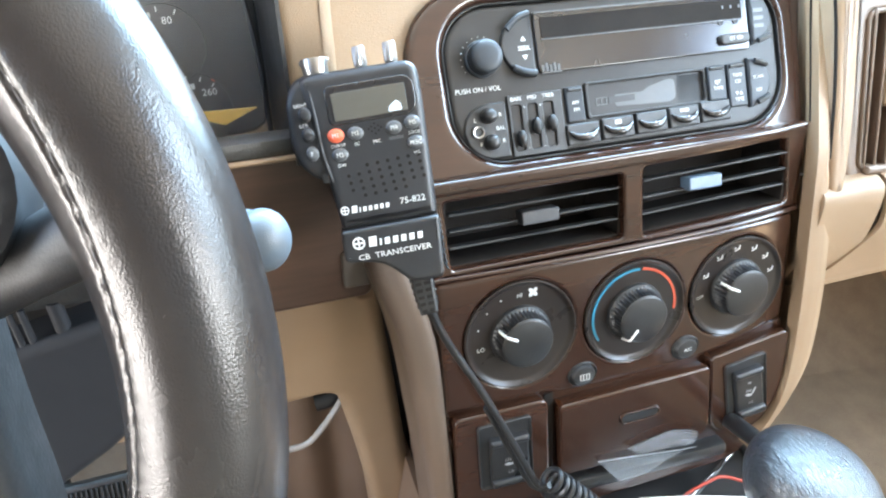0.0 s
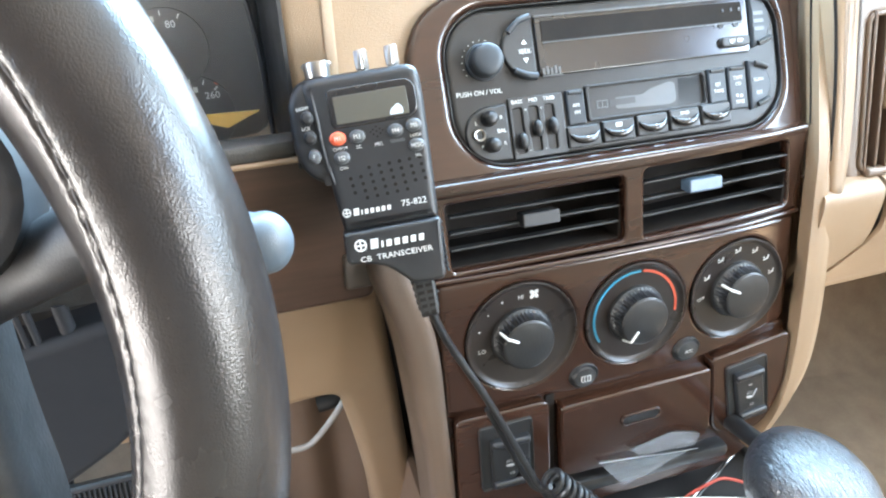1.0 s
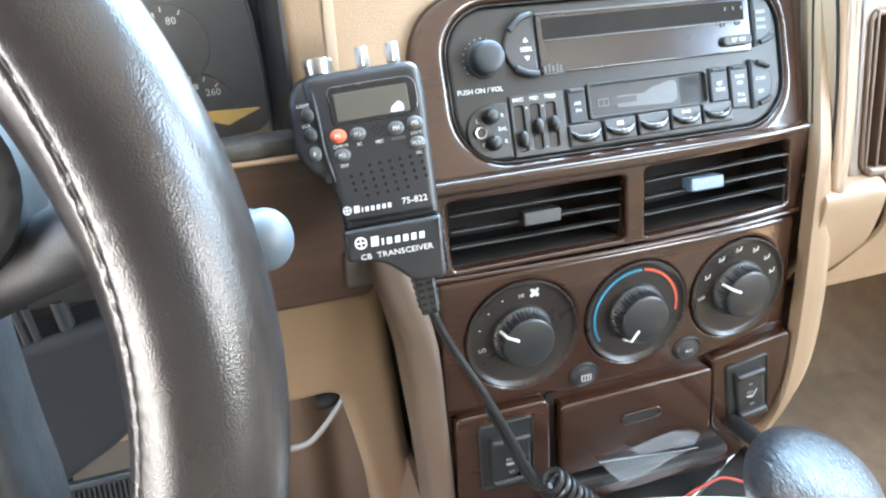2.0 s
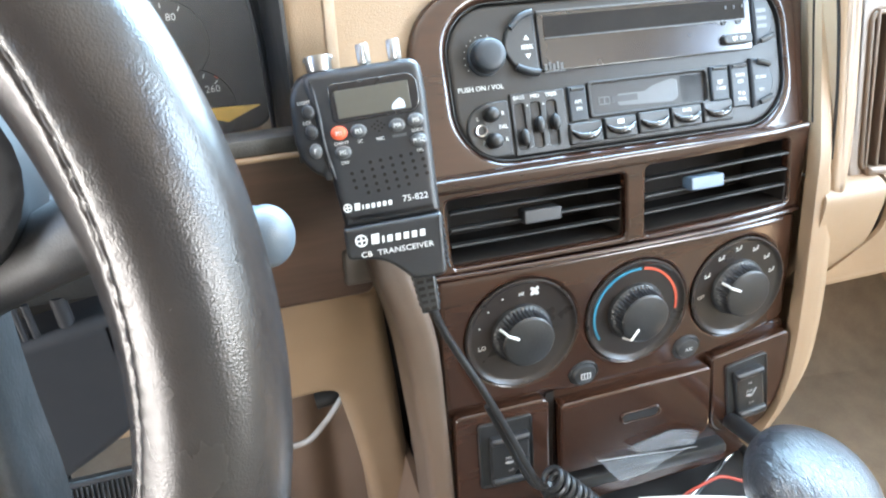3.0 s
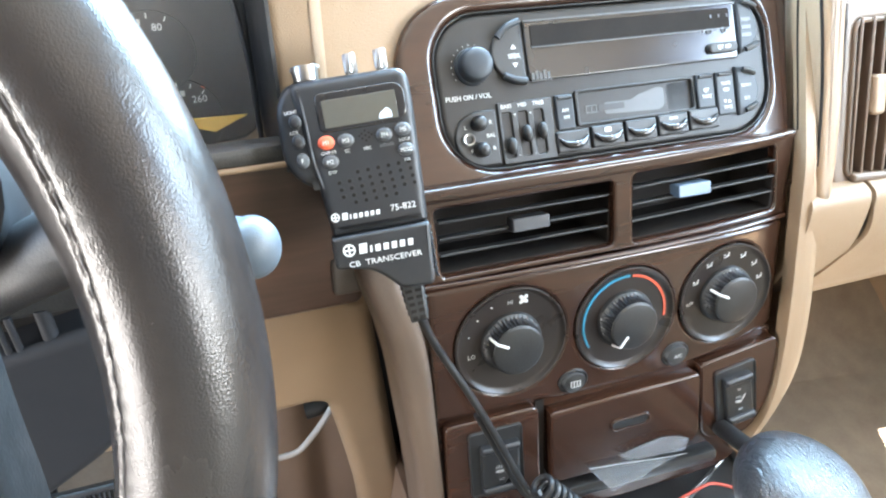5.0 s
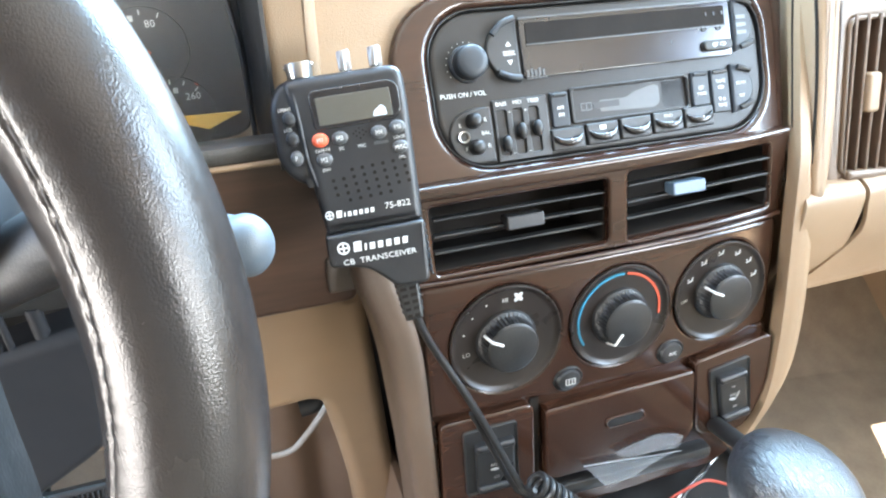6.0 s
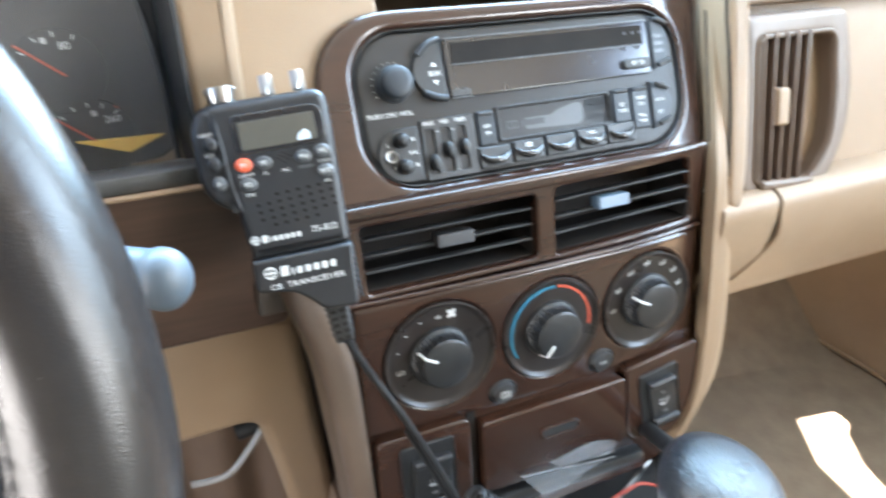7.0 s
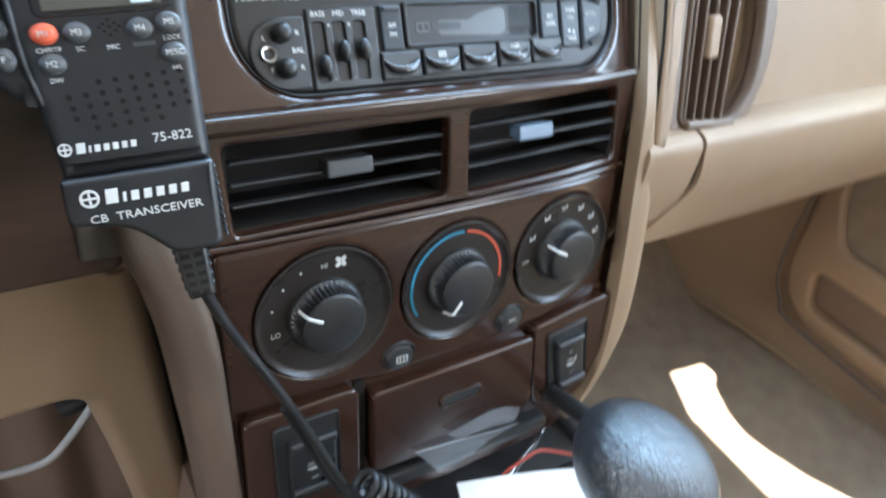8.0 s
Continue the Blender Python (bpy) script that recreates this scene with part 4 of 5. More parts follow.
for dx, up in ((-0.0016, -1), (0.0016, 1)):
    bm = bmesh.new()
    bm.faces.new([bm.verts.new((0.0805 + dx + a, 0.0008, 0.0517 + b * up)) for a, b in ((-0.0012, -0.0010), (0.0012, -0.0010), (0, 0.0012))])
    part("arrow", bm, WHITE_INK, tc)
scan = part("scan_rocker", plate(rounded([(0.0892, 0.0412), (0.0960, 0.0425), (0.1040, 0.0490), (0.1072, 0.0575), (0.1045, 0.0660), (0.0970, 0.0725), (0.0892, 0.0738)], [0.001, 0.006, 0.008, 0.01, 0.008, 0.006, 0.001]), (), 0.0008, 0.005, 0.0014), KEY, radio, "charcoal half-round rocker")
lettering("SCAN", 0.0962, 0.0605, 0.0022, scan, 0.0005)
lettering("SET", 0.0962, 0.0520, 0.0022, scan, 0.0005)
for z0, z1 in ((0.0442, 0.0475), (0.0680, 0.0712)):
    part("pad", sweep(curve_points([(0.0940, 0.0, z0 if z0 < 0.05 else z1), (0.0990, -0.001, (z0 + z1) / 2), (0.1030, 0.0, z1 if z0 < 0.05 else z0)], 5), 0.0018, 8), BLACK, scan)

# cassette door
door = part("cassette_frame", plate(rrect(-0.0305, 0.0482, 0.0562, 0.0705, 0.002), [rrect(-0.0285, 0.0500, 0.0545, 0.0688, 0.002)], 0.0012, 0.005, 0.0008), RADIO, radio, "cassette door frame")
part("cassette_flap", plate(rrect(-0.0288, 0.0497, 0.0548, 0.0691, 0.002), (), 0.0040, 0.003, 0.0004), GLOSS, door, "gloss black cassette flap")
# grey shape laid on the dark flap
part("flap_patch", plate(rounded([(-0.010, 0.0535), (0.0300, 0.0520), (0.0345, 0.0545), (0.0345, 0.0660), (0.030, 0.0672), (0.0150, 0.0640), (0.010, 0.0612), (-0.010, 0.0615)], 0.002), (), 0.0034, 0.002, 0.0006), BUTTON, door, "grey patch on the cassette flap")
part("flap_recess", plate(rrect(0.0360, 0.0510, 0.0535, 0.0680, 0.001), (), 0.0035, 0.002, 0.0004), BLACK_SOFT, door)
part("noise_reduction_mark", plate(rrect(-0.0232, 0.0555, -0.0150, 0.0605, 0.0006), [rrect(-0.0222, 0.0563, -0.0196, 0.0597, 0.0003), rrect(-0.0186, 0.0563, -0.0160, 0.0597, 0.0003)], 0.0032, 0.001, 0.0002), BUTTON, door, "printed mark")
part("printed_bar", block(-0.0140, 0.0032, 0.0562, 0.0045, 0.0042, 0.0600, 0), CHARCOAL, door)

# preset keys with a scooped ledge
for i, (x, mark) in enumerate(((-0.0350, ""), (-0.0108, "box"), (0.0134, ""), (0.0374, "RND"), (0.0612, ""))):
    z = 0.0400 + 0.0006 * i
    k = part("preset_key", plate(rrect(x - 0.0112, z - 0.0066, x + 0.0112, z + 0.0066, 0.0012), (), 0.0004, 0.005, 0.0012, 3, True,
                                 lambda px, pz, x=x, z=z: 0.0022 * max(0.0, 1 - ((px - x) / 0.010) ** 2 - ((pz - z - 0.004) / 0.008) ** 2)), BLACK, radio, "black preset key")
    ledge = curve_points([(x - 0.0098, -0.0002, z + 0.0022), (x - 0.0060, -0.0012, z - 0.0012), (x, -0.0018, z - 0.0024), (x + 0.0060, -0.0012, z - 0.0012), (x + 0.0098, -0.0002, z + 0.0022)], 6)
    part("ledge", sweep(ledge, lambda t: 0.0005 + 0.0021 * math.sin(math.pi * t), 10), GLOSS, k, "scooped ledge")
    part("index_dot", ball(x, -0.0036, z - 0.0010, 0.0007, 0.0004, 0.0007, 8, 5), WHITE_INK, k)
    if mark == "RND":
        lettering("RND", x, z + 0.0036, 0.0022, k, 0.0002)
    elif mark:
        part("printed_bar", plate(rrect(x - 0.0022, z + 0.0022, x + 0.0022, z + 0.0048, 0.0003), [rrect(x - 0.0015, z + 0.0028, x - 0.0003, z + 0.0042, 0.0002), rrect(x + 0.0003, z + 0.0028, x + 0.0015, z + 0.0042, 0.0002)], 0.0001, 0.001, 0.0001), WHITE_INK, k)

# ---- hand-held transceiver ----
CB = Matrix(((0.9824, 0.1816, -0.0439, -0.1939), (-0.1489, 0.9031, 0.4027, -0.0055), (0.1128, -0.3891, 0.9143, 0.1267), (0, 0, 0, 1)))
cb = thing("two_way_radio", CB, "black hand-held two-way radio mounted beside the centre stack", "radio")
shell = part("shell", plate(rounded([(-0.0055, -0.0470), (0.0428, -0.0470), (0.0448, 0.0150), (0.0440, 0.0300), (-0.0140, 0.0300), (-0.0085, -0.012)], [0.002, 0.003, 0.02, 0.009, 0.006, 0.02], 8), (), 0.0, 0.030, 0.0042, 5), CHARCOAL, cb, "charcoal plastic shell")
part("side_grip", plate(rounded([(-0.0050, -0.024), (-0.0050, 0.0296), (-0.0150, 0.0296), (-0.0215, 0.020), (-0.0222, -0.006), (-0.0175, -0.0165)], [0.002, 0.002, 0.008, 0.008, 0.010, 0.010], 6), (), 0.0016, 0.030, 0.0040, 4), CHARCOAL, cb, "stepped side grip with keys")
part("grip_ridge", sweep(curve_points([(-0.0088, 0.0012, 0.0270), (-0.0082, 0.0004, 0.010), (-0.0078, 0.0004, -0.008), (-0.0055, 0.0014, -0.022)], 8), 0.0011), CHARCOAL, cb)
part("top_plate", plate(rounded([(-0.019, 0.020), (0.040, 0.0215), (0.040, 0.0300), (-0.012, 0.0305)], 0.003), (), 0.006, 0.022, 0.002), BLACK, cb, "black top plate")
win = part("display_window", plate(rrect(-0.0020, 0.0045, 0.0412, 0.0236, (0.003, 0.006, 0.006, 0.003)), (), -0.0006, 0.003, 0.0008), GLOSS, cb, "gloss black display window")
lcd = part("screen", plate(rrect(0.0010, 0.0066, 0.0366, 0.0198, 0.0006), (), -0.0010, 0.001, 0.0002), LCD, win, "blank grey-green display")
# pale blue shape laid on the blank screen
part("pale_mark", plate(rounded([(0.0270, 0.0072), (0.0338, 0.0072), (0.0335, 0.0105), (0.0315, 0.0123), (0.0278, 0.0098)], 0.0008), (), -0.00125, 0.0006, 0.0001), PALE, lcd, "pale mark on the display")


def cb_key(x, z, text, mat, ink=None, rx=0.0037, rz=0.0031):
    prof = [(1.12, 0.0006), (1.10, -0.0004), (1.0, -0.0006), (0.96, -0.0016), (0.8, -0.0022), (0.4, -0.0025), (0, -0.0025)]
    bm = lathe([(q, y) for q, y in prof], 0, 0, 28)
    for v in bm.verts:
        v.co.x, v.co.z = v.co.x * rx + x, v.co.z * rz + z
    k = part("key", bm, mat, cb, "round rubber key")
    if text:
        lettering(text, x, z, 0.0021, k, -0.0026, ink or WHITE_INK, wide=0.9)
    return k


cb_key(0.0, 0.0, "M1", RED)
cb_key(0.0094, -0.0004, "M3", BUTTON)
cb_key(0.0003, -0.0094, "M2", BUTTON)
cb_key(0.0283, -0.0006, "M4", BUTTON)
cb_key(0.0376, 0.0006, "M5", BUTTON)
cb_key(0.0376, -0.0092, "M/SC", BUTTON)
for x, z, text in ((-0.0128, 0.0120, ""), (-0.0130, 0.0025, ""), (-0.0126, -0.0068, "F")):
    o = cb_key(x, z, text, CHARCOAL if not text else BUTTON, None, 0.0028, 0.0034)
for text, x, z, s in (("CH9/19", 0.0002, -0.0050, 0.0016), ("SC", 0.0094, -0.0055, 0.0016), ("MIC", 0.0192, -0.0058, 0.0016), ("LOCK", 0.0378, -0.0044, 0.0015), ("H/L", 0.0376, -0.0142, 0.0015),
                      ("DW", 0.0004, -0.0146, 0.0016), ("LIGHT", -0.0140, 0.0166, 0.0016), ("LCR", -0.0142, 0.0070, 0.0016)):
    lettering(text, x, z, s, shell, -0.0003 if x > -0.008 else 0.0013)
part("printed_bar", block(0.0252, -0.0003, -0.0063, 0.0322, 0.0002, -0.0049, 0), BUTTON, shell)
hole = None
for r in range(5):
    for c in range(8):
        x = 0.0022 + 0.0051 * c + 0.0004 * r
        z = -0.0166 - 0.0036 * r + 0.0002 * c
        if (r == 0 and c < 2) or (r == 4 and (c < 1 or c > 5)):
            continue
        if hole is None:
            hole = part("speaker_hole", lathe([(0.00105, 0.0001), (0.0009, -0.00015), (0, -0.00008)], 0, 0, 12), DUCT, shell, "", pose(x, 0, z))
        else:
            share(hole, pose(x, 0, z))
for dx, dz in ((0, 0), (0.0017, 0.001), (-0.0017, 0.001), (0.0017, -0.0013), (-0.0017, -0.0013), (0, 0.0022), (0, -0.0026), (0.003, 0), (-0.003, 0)):
    share(hole, pose(0.0192 + dx, 0, 0.0006 + dz) @ Matrix.Diagonal((0.5, 1, 0.5, 1)))


def brand_row(x0, x1, z, h, parent, y):
    """A round mark and a row of bars in the size of the printed name."""
    part("printed_globe", plate(circle(x0 + h * 0.6, z, h * 0.60, 28), [[(x0 + h * 0.6 + h * 0.07 * sx + h * 0.37 * a * sx, z + h * 0.07 * sz + h * 0.37 * b * sz) for a, b in ((0, 0), (1, 0), (0.75, 0.7), (0, 1))] for sx in (-1, 1) for sz in (-1, 1)], y - 0.0003, 0.0006, 0.00005, 1), WHITE_INK, parent)
    x, w = x0 + h * 1.5, (x1 - x0 - h * 1.5) / 7.6
    for k in range(7):
        hh, ww = h * (0.95 if k == 0 else 0.62), w * (0.95 if k == 0 else (0.25 if k == 1 else 0.62))
        part("printed_bar", plate([(x, z - h * 0.5), (x + ww, z - h * 0.5), (x + ww + hh * 0.12, z - h * 0.5 + hh), (x + hh * 0.12, z - h * 0.5 + hh)], (), y - 0.0003, 0.0006, 0.0001, 1), WHITE_INK, parent)
        x += ww + w * 0.38


brand_row(-0.0048, 0.0222, -0.0368, 0.0036, shell, -0.0002)
lettering("75-822", 0.0314, -0.0368, 0.0031, shell, -0.0004, wide=1.05)
plug = part("plug_housing", plate(rounded([(-0.0068, -0.0465), (-0.0072, -0.0630), (0.0020, -0.0640), (0.0120, -0.0665), (0.0190, -0.0730), (0.0240, -0.0785), (0.0412, -0.0790), (0.0432, -0.0465)],
                                          [0.002, 0.003, 0.01, 0.01, 0.01, 0.006, 0.004, 0.002], 6), (), -0.0022, 0.030, 0.0022, 4), CHARCOAL, cb, "charcoal plug-in power adapter")
brand_row(-0.0020, 0.0372, -0.0538, 0.0052, plug, -0.0025)
lettering("CB  TRANSCEIVER", 0.0182, -0.0612, 0.0028, plug, -0.0026, wide=1.15)
for k in range(9):
    part("rib", block(0.0428, 0.002, -0.0765 + 0.0032 * k, 0.0438, 0.016, -0.0752 + 0.0032 * k, 0.0004, 1), BLACK_SOFT, plug)


def relief_mesh():
    """A flat tapered sleeve with rounded edges, its length along -z."""
    outline = rounded([(-0.0061, 0.004), (-0.0048, -0.0205), (0.0048, -0.0205), (0.0061, 0.004)], 0.0012)
    return plate(outline, (), 0, 0.0105, 0.0016, 3)


RELIEF = pose(0.0292, 0.0040, -0.0790, 0, -3, 0)
relief = part("strain_relief", relief_mesh(), BLACK_SOFT, plug, "black strain relief with two rows of slots", RELIEF)
for k in range(5):
    for sgn in (-1, 1):
        z, w = -0.0030 - 0.0037 * k, 0.0043 - 0.00022 * k
        part("slot", plate(rrect(min(0.0007 * sgn, w * sgn), z - 0.0009, max(0.0007 * sgn, w * sgn), z + 0.0009, 0.0004), (), -0.0003, 0.001, 0.0002, 1), DUCT, relief)
        part("rib", block(sgn * w if sgn > 0 else -w - 0.0022, 0.0018, z + 0.0010, w + 0.0022 if sgn > 0 else -w, 0.0085, z + 0.0027, 0.0004, 1), BLACK_SOFT, relief)


def knurled(x, z, y, r, h, mat, name, label):
    prof = [(r * 0.8, 0), (r * 0.8, -h * 0.35), (r * 1.05, -h * 0.4), (r * 1.05, -h * 0.95), (r * 0.85, -h), (0, -h)]
    return part(name, lathe(prof, 0, 0, 48, 18, r * 0.1, (-h * 0.96, -h * 0.39)), mat, cb, label, pose(x, y, z, -90, 0, 0))


knurled(0.0180, 0.0250, 0.0085, 0.0032, 0.0150, CHROME, "tuning_knob", "chrome knurled knob")
knurled(0.0330, 0.0250, 0.0085, 0.0032, 0.0150, CHROME, "volume_knob", "chrome knurled knob")
bnc = lathe([(0.0040, 0), (0.0040, -0.0070), (0.0048, -0.0078), (0.0062, -0.0082), (0.0065, -0.0140), (0.0062, -0.0155), (0.0046, -0.0157), (0.0042, -0.010), (0, -0.010)], 0, 0, 32)
socket = part("antenna_socket", bnc, CHROME, cb, "chrome antenna socket", pose(-0.0042, 0.010, 0.0222, -90, 0, 0))
part("lug", join(block(-0.0072, -0.0150, -0.0010, -0.0045, -0.0125, 0.0010, 0.0005, 1), block(0.0045, -0.0150, -0.0010, 0.0072, -0.0125, 0.0010, 0.0005, 1)), CHROME, socket)
part("mounting_clip", block(0.004, 0.028, -0.030, 0.034, 0.050, 0.012, 0.004), BLACK, cb, "black mounting clip")


def on_stack(u, v, w):
    return STACK @ Vector((u, -w, v))


# its cord: a straight lead, then a coil
cord = thing("coiled_cord", pose(0, 0, 0), "black coiled power cord hanging from the two-way radio", "cord")
lead = [CB @ Vector((0.0305, 0.009, -0.096)), on_stack(-0.1446, -0.0042, 0.030), on_stack(-0.1240, -0.0460, 0.030), on_stack(-0.1070, -0.0845, 0.030), on_stack(-0.0930, -0.1180, 0.031), on_stack(-0.0870, -0.1290, 0.034), on_stack(-0.0800, -0.1270, 0.040)]
part("lead", sweep(curve_points(lead, 8), 0.0024, 12), BLACK_SOFT, cord, "smooth black lead")
second = [on_stack(-0.1200, -0.0620, 0.026), on_stack(-0.1050, -0.0980, 0.024), on_stack(-0.0930, -0.1270, 0.024), on_stack(-0.0850, -0.1370, 0.028), on_stack(-0.0720, -0.1350, 0.036)]
part("return_lead", sweep(curve_points(second, 8), 0.0022, 12), BLACK_SOFT, cord)
a, b = on_stack(-0.0835, -0.1175, 0.040), on_stack(-0.0300, -0.1720, 0.050)
axis = (b - a).normalized()
s1 = axis.cross(Vector((0, 0, 1))).normalized()
s2 = axis.cross(s1)
turns, coil = 13, []
for k in range(turns * 16 + 1):
    t = k / (turns * 16)
    ang = 2 * math.pi * turns * t
    coil.append(a.lerp(b, t) + (s1 * math.cos(ang) + s2 * math.sin(ang)) * 0.0068 + Vector((0, 0, -0.006 * t * t)))
part("coil", sweep(coil, 0.0020, 8), BLACK_SOFT, cord, "tight black coil")

# ---- steering wheel ----
WHEEL = pose(-0.4270, -0.1856, 0.1662, -22.3, 0.3, 1.1)
wheel = thing("steering_wheel", WHEEL, "black leather steering wheel with a stitched inner seam", "steering wheel")
R_RIM, R_TUBE = 0.1695, 0.0183


def seam(deg):
    """Where the seam lies round the rim's tube."""
    d = (deg + 180) % 360 - 180
    return 3.830 + 0.0174 * max(-11.0, min(30.0, d))


def rim_mesh():
    bm, rings = bmesh.new(), []
    n, m = 800, 160
    for i in range(n):
        a = 2 * math.pi * i / n
        ring = []
        for j in range(m):
            p = 2 * math.pi * j / m
            d = p - seam(math.degrees(a))
            pucker = 0.5 + 0.5 * math.sin(a * R_RIM / 0.0052 * 2 * math.pi)
            q = R_TUBE - (0.00055 + 0.0003 * pucker) * math.exp(-(d / 0.026) ** 2) + 0.00016 * pucker * (math.exp(-((d - 0.12) / 0.07) ** 2) + math.exp(-((d + 0.12) / 0.07) ** 2))
            ring.append(bm.verts.new(((R_RIM + q * math.cos(p)) * math.cos(a), q * math.sin(p) * 1.05, (R_RIM + q * math.cos(p)) * math.sin(a))))
        rings.append(ring)
    for i in range(n):
        p, q = rings[i], rings[(i + 1) % n]
        for j in range(m):
            k = (j + 1) % m
            bm.faces.new((p[j], p[k], q[k], q[j]))
    return bm


part("rim", rim_mesh(), LEATHER, wheel, "grained black leather rim", sharp=80)
line = []
for i in range(440):
    a = math.radians(-82 + i * 0.40)
    p = seam(math.degrees(a))
    q = R_TUBE - 0.00045 + 0.00015 * math.sin(i * 1.1)
    line.append(((R_RIM + q * math.cos(p)) * math.cos(a), q * math.sin(p) * 1.05, (R_RIM + q * math.cos(p)) * math.sin(a)))
part("stitched_seam", sweep(line, lambda t: 0.00024 + 0.00010 * math.sin(t * 439 * 1.1), 6), THREAD, wheel, "dark thread seam")
part("spoke", plate(rounded([(0.03, -0.010), (0.115, 0.004), (0.1330, 0.0118), (0.160, 0.020), (0.160, 0.044), (0.145, 0.036), (0.122, 0.026), (0.03, 0.022)], [0.01, 0.02, 0.012, 0.004, 0.004, 0.012, 0.02, 0.01], 6), (), 0.010, 0.018, 0.007, 4,
                    True, lambda x, z: 0.020 * max(0.0, (0.150 - x) / 0.05) if x < 0.150 else 0.0), CHARCOAL, wheel, "charcoal spoke")
part("lower_spoke", plate(rounded([(0.02, -0.14), (0.118, -0.125), (0.1290, -0.055), (0.1258, -0.0207), (0.1248, 0.0115), (0.09, 0.012), (0.02, 0.012)], [0.02, 0.03, 0.03, 0.02, 0.005, 0.01, 0.01], 6), (), 0.018, 0.03, 0.008, 4), COVER, wheel, "worn grey lower spoke cover", pose(-0.0062, 0, 0.0))
part("hub_pad", plate(rounded([(-0.10, -0.06), (0.09, -0.06), (0.115, 0.012), (0.139, 0.020), (0.142, 0.042), (0.128, 0.072), (0.08, 0.09), (-0.10, 0.09)], 0.02, 6), [circle(0.1180, 0.040, 0.013, 28)], 0.012, 0.03, 0.009, 5), CHARCOAL, wheel, "black airbag pad", pose(-0.004, 0, 0.003))
part("hub_well", plate(rrect(0.095, 0.018, 0.14, 0.062, 0.004), (), 0.034, 0.006, 0.001), BLACK_SOFT, wheel, "", pose(-0.004, 0, 0.003))

# ---- steering column ----
col = thing("steering_column", pose(0, 0, 0), "dark grey steering column shroud with a stalk", "steering column")
part("lower_shroud", plate(rounded([(-0.50, 0.078), (-0.42, 0.080), (-0.337, 0.0908), (-0.2960, 0.0985), (-0.2965, 0.0731), (-0.3010, 0.0380), (-0.3150, 0.0264), (-0.3369, 0.0124), (-0.37, -0.010), (-0.42, -0.026), (-0.50, -0.03)], 0.005), (), -0.080, 0.11, 0.005, 4), GREY, col, "dark blue-grey lower shroud")
part("inner_lock", block(-0.50, -0.076, 0.1045, -0.288, 0.03, 0.1205, 0.004), BLACK_SOFT, col, "black switch body in the gap")
part("pin", sweep([(-0.3165, -0.074, 0.086), (-0.3165, -0.074, 0.108)], 0.0030), GREY, col, "grey locating pin")
part("slim_pin", sweep([(-0.3275, -0.076, 0.084), (-0.3275, -0.076, 0.108)], 0.0014), GREY, col, "grey locating pin")
part("slim_pin", sweep([(-0.3315, -0.076, 0.084), (-0.3315, -0.076, 0.108)], 0.0012), GREY, col, "grey locating pin")
part("upper_shroud", plate(rounded([(-0.54, 0.1220), (-0.303, 0.1220), (-0.300, 0.134), (-0.325, 0.160), (-0.50, 0.160)], [0.005, 0.003, 0.01, 0.02, 0.02]), (), -0.078, 0.11, 0.002, 4), GREY, col, "dark grey upper shroud")
part("shaft_cover", block(-0.50, -0.062, 0.075, -0.300, 0.03, 0.110, 0.004), DUCT, col, "black shaft cover")
stalk = part("stalk", sweep(curve_points([(-0.335, -0.052, 0.120), (-0.295, -0.075, 0.136), (-0.258, -0.0915, 0.1425)], 6), lambda t: 0.0068 - 0.001 * t, 16), CHARCOAL, col, "control stalk")
part("stalk_end", moved(ball(0, 0, 0, 0.0100, 0.0095, 0.0120, 28, 20), pose(-0.2375, -0.1000, 0.1365, 0, 0, 25)), STALK, stalk, "pale grey rounded stalk end")
part("stalk_neck", sweep(curve_points([(-0.2385, -0.0985, 0.1385), (-0.2480, -0.0950, 0.1405), (-0.2600, -0.0905, 0.1425)], 5), lambda t: 0.0082 - 0.0014 * t, 24), STALK, stalk, "pale grey neck of the stalk end")
# dark ball laid on the neck puts the hollow's shade into colour
part("stalk_hollow_shade", moved(ball(0, 0, 0, 0.0056, 0.0042, 0.0062, 24, 16), pose(-0.2470, -0.1025, 0.1378, 0, 0, 25)), GREY, stalk, "dark bulge painting the shade of the stalk end's hollow")

# ---- instrument cluster ----
clus = thing("instrument_cluster", pose(0, 0.085, 0.12, -10, 0, 0), "black instrument cluster with white dial figures", "instrument cluster")
part("housing", plate(rounded([(-0.36, -0.035), (0.135, -0.035), (0.135, 0.19), (-0.36, 0.19)], 0.02), (), 0.03, 0.02, 0.002), BLACK, clus, "black back panel", pose(-0.35, 0, 0))
part("side_wall", sheet(lambda u, v: (-0.2112 - 0.0075 * max(0.0, (u - 0.45) / 0.30) ** 2 - 0.004 * v, -0.058 + 0.088 * v, -0.032 + 0.19 * u), 24, 6, 0.002), BLACK, clus, "black inner cheek")
part("bottom_tray", sheet(lambda u, v: (-0.62 + 0.405 * u, -0.050 + 0.08 * v, -0.024 - 0.012 * v), 4, 4, 0.002), BLACK, clus)


